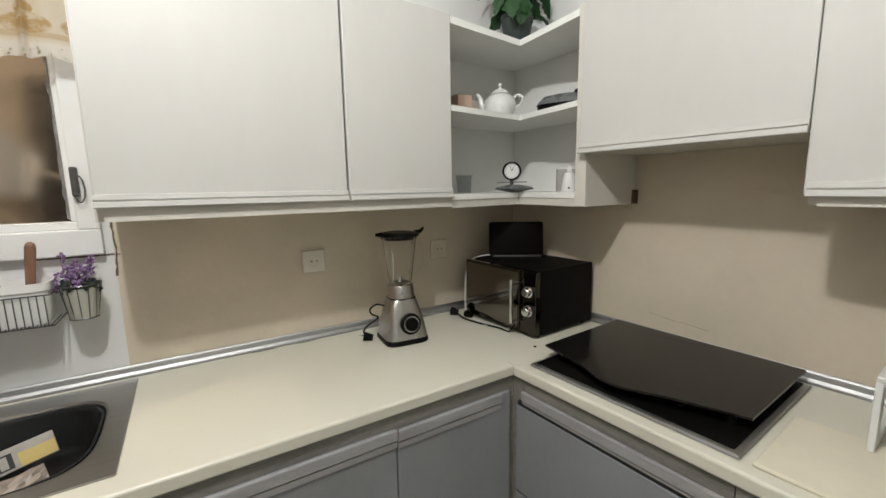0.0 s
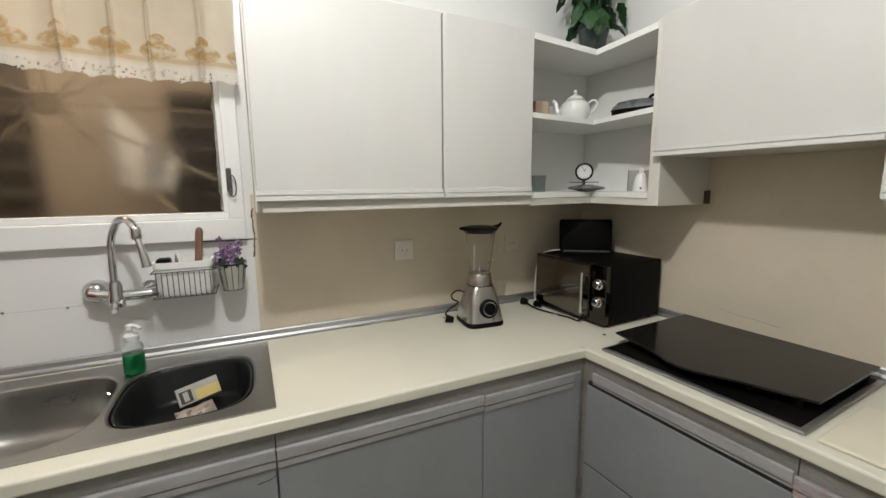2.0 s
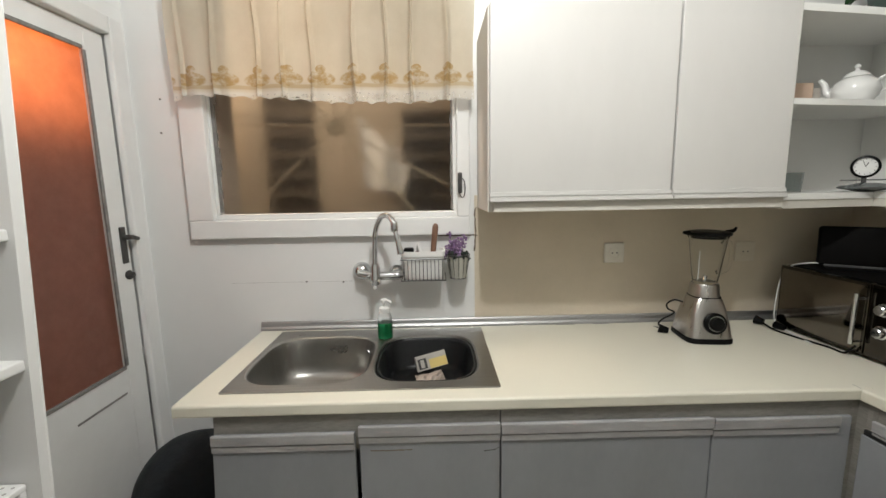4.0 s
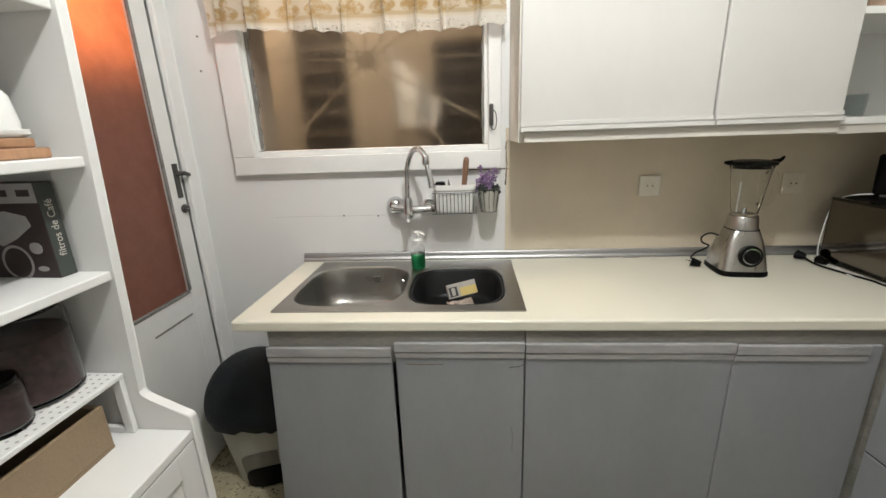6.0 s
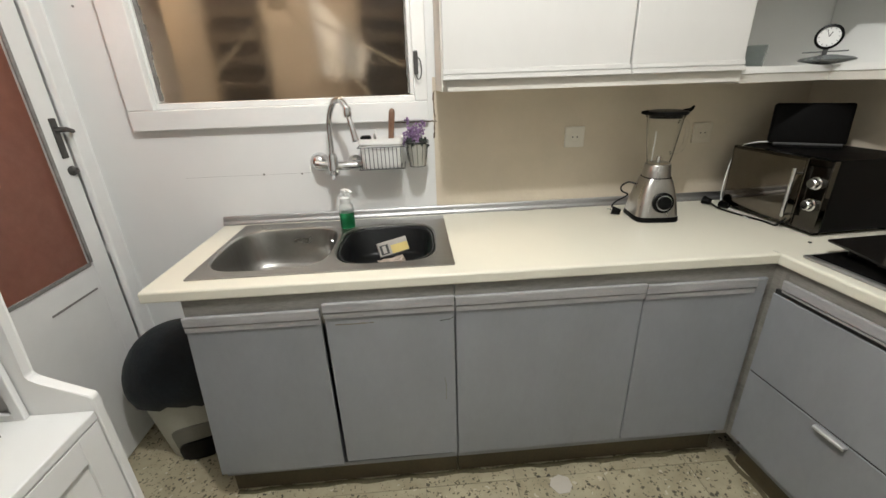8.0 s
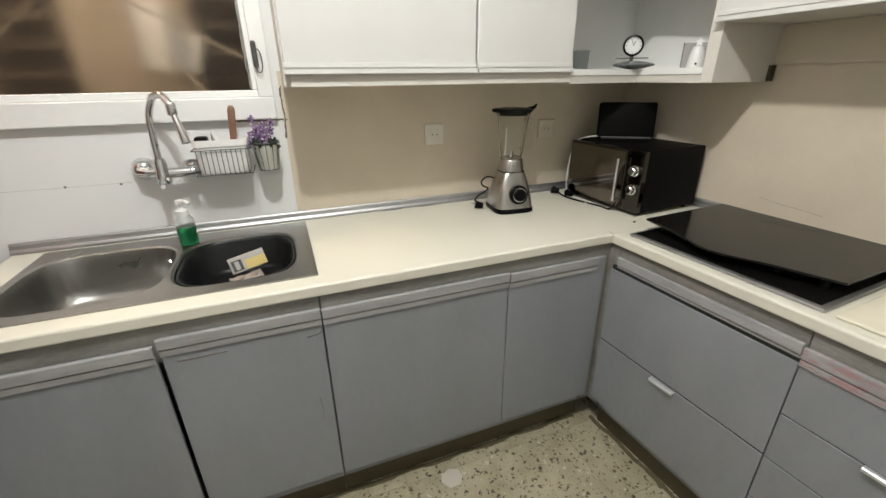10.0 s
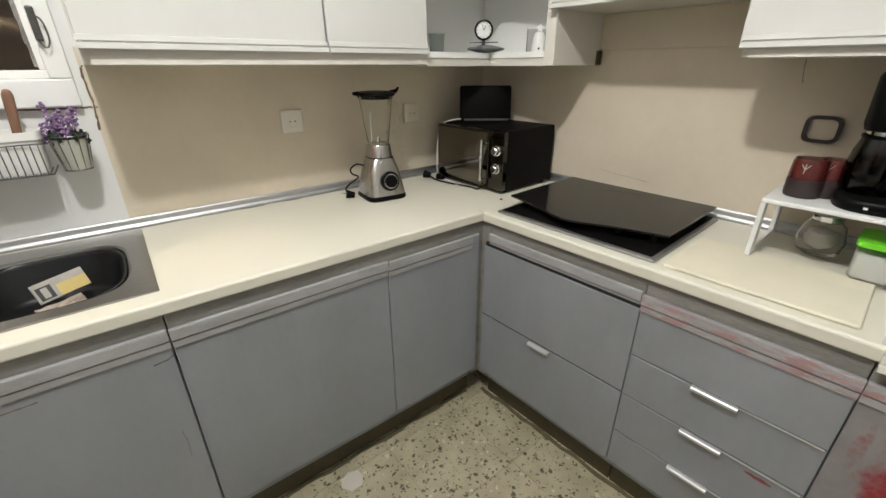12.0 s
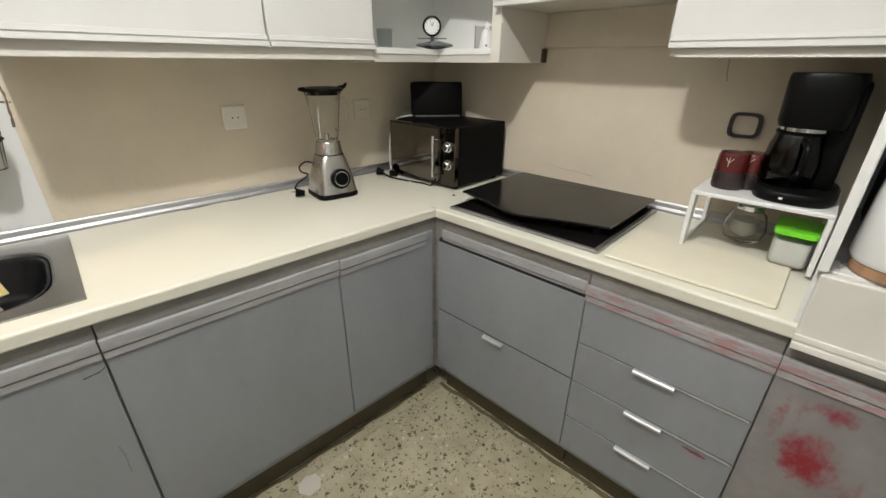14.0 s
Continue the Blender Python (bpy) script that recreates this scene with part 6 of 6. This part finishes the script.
def clock():
    at = (-0.300, -0.250, 1.3945)
    c = thing("desk_scale_clock", at, "round black-rimmed clock on a dark dish stand", "clock", turn=-44)
    part("dish", lathe(bmesh.new(), [(0.014, 0), (0.036, 0.003), (0.076, 0.012), (0.078, 0.016), (0.070, 0.021), (0.022, 0.030)], (0.010, 0, 0), 40), ROASTER_LID, c, local=True, smooth=True)
    part("post", tube(bmesh.new(), [(0, 0, 0.028), (0, 0, 0.052)], 0.007, n=12, curve=False), WIRE, c, local=True)
    part("cross_bar", boxed(-0.060, 0.060, -0.006, 0.006, 0.038, 0.042, b=0.001), WIRE, c, local=True)
    up = Matrix.Rotation(radians(90), 4, "X")
    ring = part("rim", lathe(bmesh.new(), [(0.030, -0.012), (0.038, -0.012), (0.038, 0.010), (0.031, 0.012), (0.030, 0.006)], (0, 0, 0.085), 40, turn=up), BLACK, c, local=True, smooth=True)
    part("face", lathe(bmesh.new(), [(0.0305, 0.004), (0.0305, 0.0065)], (0, 0, 0.085), 40, turn=up), PORCELAIN, c, "white clock face", local=True)
    for length, ang, w in ((0.016, 25, 0.0022), (0.024, -20, 0.0016)):
        part("clock_hand", boxed(-w / 2, w / 2, -0.0082, -0.0076, 0, length, turn=Matrix.Translation((0, 0, 0.085)) @ Matrix.Rotation(radians(ang), 4, "Y")), INK, c, local=True)
    for k in range(12):
        part("hour_mark", boxed(-0.0008, 0.0008, -0.0078, -0.0070, 0.024, 0.028, turn=Matrix.Translation((0, 0, 0.085)) @ Matrix.Rotation(radians(30 * k), 4, "Y")), INK, c, local=True)


clock()


def lantern():
    at = (-0.165, -0.430, 1.3945)
    l = thing("star_lantern", at, "white tapered lantern with a star before a photo frame", "ornament", turn=-50)
    part("body", lathe(bmesh.new(), [(0.030, 0), (0.031, 0.004), (0.024, 0.055), (0.017, 0.072), (0.006, 0.076)], (0, 0, 0), 28), PORCELAIN, l, local=True, smooth=True)
    star = bmesh.new()
    pts = [((0.018 if k % 2 == 0 else 0.008) * math.sin(k * math.pi / 5), (0.018 if k % 2 == 0 else 0.008) * math.cos(k * math.pi / 5)) for k in range(10)]
    loft(star, [[(x, y, z + 0.086) for x, z in pts] for y in (-0.004, 0.004)], True, True)
    part("star", star, PORCELAIN, l, local=True)
    part("hole", lathe(bmesh.new(), [(0.004, 0), (0.004, 0.001)], (0, -0.0302, 0.014), 12, turn=Matrix.Rotation(radians(90), 4, "X")), INK, l, local=True)
    f = thing("photo_frame", (-0.135, -0.395, 1.3945), "small clear frame standing on the shelf", "frame", turn=-50)
    part("panel", boxed(-0.040, 0.040, -0.003, 0.003, 0, 0.088, b=0.001), CARD_GREY, f, local=True)
    part("edge", boxed(-0.043, -0.040, -0.005, 0.005, 0, 0.090), WIRE, f, local=True)
    part("edge", boxed(0.040, 0.043, -0.005, 0.005, 0, 0.090), WIRE, f, local=True)
    g = thing("glass_tumbler", (-0.485, -0.175, 1.3945), "small clear glass tumbler on the shelf", "glass")
    part("cup", lathe(bmesh.new(), [(0.026, 0), (0.027, 0.003), (0.032, 0.070), (0.030, 0.070), (0.025, 0.006)], (-0.485, -0.175, 1.3945), 28), TUMBLER_GLASS, g, smooth=True)


lantern()


def house_plant():
    at = (-0.222, -0.188, 1.9725)
    p = thing("house_plant", at, "bushy dark green houseplant in a dark pot", "plant")
    part("pot", lathe(bmesh.new(), [(0.046, 0), (0.049, 0.004), (0.063, 0.112), (0.067, 0.114), (0.067, 0.128), (0.061, 0.128), (0.056, 0.108)], at, 36), POT_DARK, p, smooth=True)
    part("soil", lathe(bmesh.new(), [(0.058, 0.106), (0.056, 0.112), (0.03, 0.116)], at, 28), COFFEE, p)
    rg = random.Random(11)
    leaf = bmesh.new()
    rows = 7
    verts = []
    for i in range(rows + 1):
        u = i / rows
        w = 0.040 * (math.sin(math.pi * u ** 0.8) ** 0.8) * (1.0 - 0.28 * (i % 2))
        verts.append([leaf.verts.new((s * w, u * 0.105, -0.020 * u * u + 0.010 * abs(s) - (0.006 if abs(s) == 1 else 0))) for s in (-1, -0.4, 0, 0.4, 1)])
    for a, b in zip(verts, verts[1:]):
        for k in range(4):
            leaf.faces.new((a[k], a[k + 1], b[k + 1], b[k]))
    first = part("leaf", leaf, LEAF, p, local=True, smooth=True)
    base = Vector((0, 0, 0.125))
    for k in range(58):
        a = rg.random() * 6.28
        lift, out = 0.02 + 0.25 * rg.random() ** 0.8, 0.030 + 0.075 * rg.random()
        if rg.random() < 0.35:
            lift -= 0.06
        q = Vector((out * math.cos(a), out * math.sin(a), 0.125 + lift))
        ob = first if k == 0 else first.copy()
        if k:
            scene.collection.objects.link(ob)
        size = 0.62 + 0.5 * rg.random()
        ob.matrix_basis = Matrix.Translation(q) @ Euler((radians(-25 - 50 * rg.random()), radians(rg.uniform(-25, 25)), a - math.pi / 2 + rg.uniform(-0.4, 0.4))).to_matrix().to_4x4() @ Matrix.Diagonal((size, size, size, 1))
        if k % 3 == 0:
            part("stem", tube(bmesh.new(), [base, (base + q) / 2 + Vector((0, 0, 0.03)), q], (0.003, 0.0016), n=5, steps=3), LEAF, p, local=True)
    o = thing("white_ornament", (-0.09, -0.34, 1.9725), "small pale ornament beside the plant pot", "ornament")
    part("figure", lathe(bmesh.new(), [(0.028, 0), (0.030, 0.01), (0.020, 0.045), (0.024, 0.065), (0.012, 0.088), (0.003, 0.092)], (-0.09, -0.34, 1.9725), 20), PORCELAIN, o, smooth=True)


house_plant()

# ---- waste bin ----
def bin_():
    cx, cy = -2.668, -0.262
    b = thing("waste_bin", (cx, cy, 0), "off-white pedal bin with black domed lid", "bin")
    def girth(z):
        return 0.136 + 0.048 * z / 0.33, 0.128 + 0.040 * z / 0.33
    loops = [[(x, y, z) for x, y in loop_points(cx, cy, *girth(z), 2.2, 48)] for z in (0.0, 0.012, 0.10, 0.20, 0.33)]
    part("body", loft(bmesh.new(), loops, True, True), BIN_WHITE, b, smooth=50)
    loops = [[(x, y, z + (0.009 * math.sin(k * 0.9) + 0.006 * math.sin(k * 2.3) if z < 0.32 else 0)) for k, (x, y) in enumerate(loop_points(cx, cy, hx, hy, 2.2, 48))] for hx, hy, z in ((0.202, 0.176, 0.294), (0.217, 0.187, 0.308), (0.219, 0.189, 0.340), (0.217, 0.186, 0.366), (0.211, 0.180, 0.394), (0.202, 0.172, 0.420), (0.189, 0.161, 0.446), (0.170, 0.144, 0.475), (0.148, 0.124, 0.500), (0.121, 0.101, 0.520), (0.090, 0.075, 0.535), (0.055, 0.046, 0.545), (0.02, 0.017, 0.549))]
    part("lid", loft(bmesh.new(), loops, True, False), BIN_BLACK, b, "black domed lid with bag edge", smooth=60)
    face = math.atan2(-0.93, 0.36)
    def on(u, z, out):
        hx, hy = girth(z)
        a = face + u / 0.135
        return (cx + (hx + out) * math.cos(a), cy + (hy + out) * math.sin(a), z)
    def arch(half, low, spring, rise, out):
        bm = bmesh.new()
        for k in range(20):
            u0, u1 = -half + 2 * half * k / 20, -half + 2 * half * (k + 1) / 20
            top = [spring + rise * math.sqrt(max(0.0, 1 - (u / half) ** 2)) for u in (u0, u1)]
            for n in range(5):
                f0, f1 = n / 5, (n + 1) / 5
                quad = [(u0, low + (top[0] - low) * f0), (u1, low + (top[1] - low) * f0), (u1, low + (top[1] - low) * f1), (u0, low + (top[0] - low) * f1)]
                bm.faces.new([bm.verts.new(on(u, z, out)) for u, z in quad])
        bmesh.ops.remove_doubles(bm, verts=bm.verts, dist=0.0002)
        ext = bmesh.ops.extrude_face_region(bm, geom=bm.faces[:])
        bmesh.ops.translate(bm, verts=[v for v in ext["geom"] if isinstance(v, bmesh.types.BMVert)], vec=(0.004, -0.010, 0))
        return bm
    # The arch is not sunk in; its darker colour stands for shade.
    rec = part("pedal_recess", arch(0.108, 0.004, 0.110, 0.075, -0.006), BIN_SHADE, b, "pedal recess with its shade put into the colour")
    part("pedal", arch(0.090, 0.006, 0.050, 0.055, 0.004), BLACK, rec, "black rounded pedal")


bin_()

# ---- white hutch ----
def hutch():
    YF, YN = -0.935, -1.82
    xu, xl = -2.520, -2.410
    h = thing("hutch", ((XL + xl) / 2, (YF + YN) / 2, 0), "white open hutch with shelves over a low cupboard", "hutch")
    x0 = XL + 0.002
    deck = 0.762
    prof = [(x0, 0.0), (xl, 0.0), (xl, 0.790), (xl - 0.004, 0.797), (xu + 0.022, 0.838), (xu + 0.006, 0.846), (xu, 0.856), (xu + 0.079, 2.05), (x0, 2.05)]
    for y in (YF, YN):
        bm = bmesh.new()
        one, two = [bm.verts.new((x, y, z)) for x, z in prof], [bm.verts.new((x, y - 0.022, z)) for x, z in prof]
        n = len(prof)
        for k in range(n):
            bm.faces.new((one[k], one[(k + 1) % n], two[(k + 1) % n], two[k]))
        bm.faces.new(list(reversed(one)))
        bm.faces.new(two)
        bmesh.ops.bevel(bm, geom=bm.edges[:], offset=0.0025, segments=1, affect="EDGES")
        part("side_panel", bm, HUTCH_WHITE, h)
    a, b = YN + 0.001, YF - 0.023
    part("back_panel", boxed(x0, x0 + 0.008, a, b, 0.05, 2.04), HUTCH_WHITE, h)
    part("deck", boxed(x0 + 0.008, xl - 0.003, a, b, deck - 0.022, deck, b=0.003), HUTCH_WHITE, h)
    for z in (1.376, 1.148, 1.64, 2.02):
        part("shelf", boxed(x0 + 0.008, xu + 0.066 * (z - 0.856) - (0.008 if z > 1.2 else 0.003), a, b, z - 0.020, z, b=0.003), HUTCH_WHITE, h)
    part("plinth", boxed(xl - 0.05, xl - 0.035, a, b, 0, 0.06), HUTCH_WHITE, h)
    mid = (a + b) / 2
    for p0, p1 in ((a + 0.002, mid - 0.002), (mid + 0.002, b - 0.002)):
        d = part("door", boxed(xl - 0.030, xl - 0.012, p0, p1, 0.065, deck - 0.026, b=0.002), HUTCH_WHITE, h)
        for u0, u1, z0, z1 in ((p0, p0 + 0.055, 0.065, deck - 0.026), (p1 - 0.055, p1, 0.065, deck - 0.026), (p0 + 0.055, p1 - 0.055, 0.065, 0.125), (p0 + 0.055, p1 - 0.055, deck - 0.086, deck - 0.026)):
            part("door_frame", boxed(xl - 0.0118, xl - 0.004, u0, u1, z0, z1, b=0.0015), HUTCH_WHITE, d)
    # Riser on the deck.
    r = thing("perforated_riser", (-2.66, -1.2, deck), "white perforated metal riser on the hutch deck", "shelf riser")
    part("top", boxed(-2.86, -2.538, -1.50, -0.960, 0.900, 0.912, b=0.003), HUTCH_WHITE, r)
    for y in (-0.973, -1.50):
        for x in (-2.561, -2.86):
            part("leg", boxed(x, x + 0.022, y, y + 0.012, deck + 0.0005, 0.900, b=0.002), HUTCH_WHITE, r)
        part("foot_rail", boxed(-2.838, -2.561, y, y + 0.012, deck + 0.0005, deck + 0.016, b=0.002), HUTCH_WHITE, r)
    bm = bmesh.new()
    for i in range(34):
        for j in range(15):
            x, y = -2.550 - j * 0.019, -0.972 - i * 0.0152
            q = [bm.verts.new((x + 0.0032 * math.cos(k * 1.047), y + 0.0032 * math.sin(k * 1.047), 0.9124)) for k in range(6)]
            bm.faces.new(q)
    holes = part("perforation", bm, CARD_GREY, r, "rows of tiny punched holes")
    holes["kind"] = "stuff"
    bx = thing("fibreboard_box", (-2.70, -1.25, deck), "tan wooden box on the hutch deck", "box")
    bm = bmesh.new()
    X0, X1, Y0, Y1, Z0, Z1 = -2.83, -2.549, -1.46, -1.015, deck + 0.0005, 0.868
    part("crate_bottom", boxed(X0, X1, Y0, Y1, Z0, Z0 + 0.008), TAN_WOOD, bx)
    for q in ((X1 - 0.009, X1, Y0, Y1), (X0, X0 + 0.009, Y0, Y1), (X0 + 0.009, X1 - 0.009, Y0, Y0 + 0.009), (X0 + 0.009, X1 - 0.009, Y1 - 0.009, Y1)):
        part("crate_side", boxed(*q, Z0 + 0.008, Z1, b=0.0015), TAN_WOOD, bx)
    # Glass jar of coffee.
    def canister(x, y, z, rad, hgt, label):
        j = thing("glass_canister", (x, y, z), label, "jar", "glass canisters")
        part("jar", lathe(bmesh.new(), [(rad * 0.9, 0), (rad, 0.008), (rad, hgt * 0.82), (rad * 0.90, hgt * 0.90), (rad * 0.88, hgt * 0.90), (rad * 0.965, hgt * 0.81), (rad * 0.965, 0.012), (rad * 0.86, 0.008)], (x, y, z), 40), GLASS, j, smooth=True)
        part("contents", lathe(bmesh.new(), [(rad * 0.85, 0.009), (rad * 0.955, 0.014), (rad * 0.955, hgt * 0.66), (rad * 0.5, hgt * 0.70)], (x, y, z), 40), ROAST, j, "dark ground coffee", smooth=True)
        part("lid", lathe(bmesh.new(), [(rad * 0.93, hgt * 0.905), (rad * 0.95, hgt * 0.93), (rad * 0.9, hgt * 0.985), (rad * 0.4, hgt)], (x, y, z), 40), SMOKED, j, "dark glass lid", smooth=True)
    canister(-2.655, -1.040, 0.9126, 0.080, 0.200, "big glass canister of ground coffee with dark lid")
    canister(-2.607, -1.140, 0.9126, 0.042, 0.100, "small glass canister of ground coffee")
    # Coffee filter carton.
    zc = 1.1485
    f = thing("filter_carton", (-2.60, -1.0, zc), "dark coffee filter carton with pale print", "carton")
    m = Matrix.Translation((-2.566, -0.966, zc)) @ Matrix.Rotation(radians(-3), 4, "Z") @ Matrix.Diagonal((1.0, 0.56, 1.04, 1))
    W, D, H0 = 0.185, 0.060, 0.178
    # Local: the wide face looks along -y, the spine along +x.
    part("carton_body", boxed(-W, 0, -D, 0, 0, H0, b=0.0015, turn=m), CARD_DARK, f)
    part("spine", boxed(0.0002, 0.0010, -D + 0.002, -0.002, 0.002, H0 - 0.002, turn=m), CARD_GREEN, f, "dark green-grey spine")
    part("top_band", boxed(-W + 0.002, -0.001, -D - 0.0010, -D - 0.0002, H0 - 0.036, H0 - 0.001, turn=m), CARD_GREY, f, "pale grey top band")
    for u0, u1 in ((-0.160, -0.110), (-0.100, -0.060), (-0.040, -0.012)):
        part("print_bar", boxed(u0, u1, -D - 0.0016, -D - 0.0011, H0 - 0.024, H0 - 0.012, turn=m), CARD_DARK, f, "dark unreadable print")
    bmf = bmesh.new()
    loft(bmf, [[(x, y, z) for x, z in ((-0.135, 0.075), (-0.150, 0.105), (-0.118, 0.122), (-0.080, 0.128), (-0.036, 0.118), (-0.030, 0.100), (-0.070, 0.076), (-0.105, 0.062))] for y in (-D - 0.0010, -D - 0.0003)], True, True)
    bmesh.ops.transform(bmf, matrix=m, verts=bmf.verts)
    part("filter_picture", bmf, CARD_GREY, f, "pale filter cone picture")
    part("round_mark", lathe(bmesh.new(), [(0.034, 0.0003), (0.034, 0.0010), (0.029, 0.0010), (0.029, 0.0003)], (0, 0, 0), 36, False, turn=m @ Matrix.Translation((-0.085, -D, 0.030)) @ Matrix.Rotation(radians(90), 4, "X")), CARD_GREY, f, "pale ring mark")
    for cx, cz, hx, hz in ((-0.035, 0.058, 0.014, 0.011), (-0.032, 0.018, 0.012, 0.005)):
        bmq = bmesh.new()
        loft(bmq, [[(x, y, z) for x, z in loop_points(cx, cz, hx, hz, 2.2, 20)] for y in (-D - 0.0010, -D - 0.0003)], True, True)
        bmesh.ops.transform(bmq, matrix=m, verts=bmq.verts)
        part("print_spot", bmq, CARD_GREY, f, "pale bean picture")
    cu = bpy.data.curves.new("words", "FONT")
    cu.body, cu.size, cu.extrude, cu.align_x, cu.align_y = "filtros de Café", 0.031, 0.0003, "LEFT", "CENTER"
    words = new("lettering", cu)
    bpy.context.view_layer.update()
    me = bpy.data.meshes.new_from_object(words.evaluated_get(bpy.context.evaluated_depsgraph_get()))
    bpy.data.objects.remove(words)
    bmw = bmesh.new()
    bmw.from_mesh(me)
    bmesh.ops.transform(bmw, verts=bmw.verts, matrix=m @ Matrix.Translation((0.0012, -D / 2, 0.040)) @ Matrix(((0, 0, 1, 0), (0, -1, 0, 0), (1, 0, 0, 0), (0, 0, 0, 1))) @ Matrix.Diagonal((0.60, 1.15, 1, 1)))
    part("lettering", bmw, PAPER, f, "white lettering")
    # Upper shelf.
    w = thing("wooden_board", (-2.66, -1.06, 1.3765), "stacked light wooden boards on the hutch shelf", "board")
    part("plank", boxed(-2.80, -2.520, -1.30, -0.990, 1.3765, 1.395, b=0.003), WOOD, w)
    part("plank", boxed(-2.80, -2.535, -1.30, -1.000, 1.3955, 1.4122, b=0.003), WOOD, w)
    k = thing("butter_dish", (-2.600, -1.07, 1.4125), "white lidded dish on the wooden boards", "dish")
    part("plate", loft(bmesh.new(), [[(x, y, 1.4125 + z) for x, y in loop_points(-2.600, -1.07, 0.068 * f, 0.088 * f, 4.0, 40)] for f, z in ((0.9, 0), (1.0, 0.006), (1.0, 0.014))], True, True), PORCELAIN, k, smooth=50)
    part("cover", loft(bmesh.new(), [[(x, y, 1.4270 + z) for x, y in loop_points(-2.600, -1.07, 0.062 * f, 0.080 * f, 3.5, 40)] for f, z in ((1.0, 0), (1.02, 0.012), (0.95, 0.055), (0.75, 0.078), (0.3, 0.086))], True, True), PORCELAIN, k, smooth=50)


hutch()
bm = bmesh.new()
scrap = [(-1.285, -0.655), (-1.262, -0.690), (-1.222, -0.688), (-1.203, -0.662), (-1.208, -0.628), (-1.240, -0.614), (-1.272, -0.628)]
loft(bm, [[(x, y, z) for x, y in scrap] for z in (0.0004, 0.0016)], True, True)
solid("paper_scrap", bm, PAPER, "pale torn scrap of paper on the floor tiles", "paper")

# ---- floor tiles ----
def floor_tiles():
    s, joint = 0.333, 0.0012
    me = None
    ox, oy = -0.737, -0.950
    for i in range(-8, 4):
        for j in range(-8, 4):
            xa, ya = ox + i * s, oy + j * s
            if xa + s < XL or xa > 0 or ya + s < YB or ya > 0:
                continue
            if me is None:
                bm = boxed(-s / 2 + joint / 2, s / 2 - joint / 2, -s / 2 + joint / 2, s / 2 - joint / 2, -0.012, 0.0)
                bmesh.ops.bevel(bm, geom=[e for e in bm.edges if all(v.co.z > -0.001 for v in e.verts)], offset=0.0006, segments=1, affect="EDGES")
                me = bpy.data.meshes.new("tile")
                bm.to_mesh(me)
                bm.free()
                me.materials.append(TERRAZZO)
            t = new("tile", me)
            t.parent = floor
            t.location = (xa + s / 2, ya + s / 2, 0)


floor_tiles()
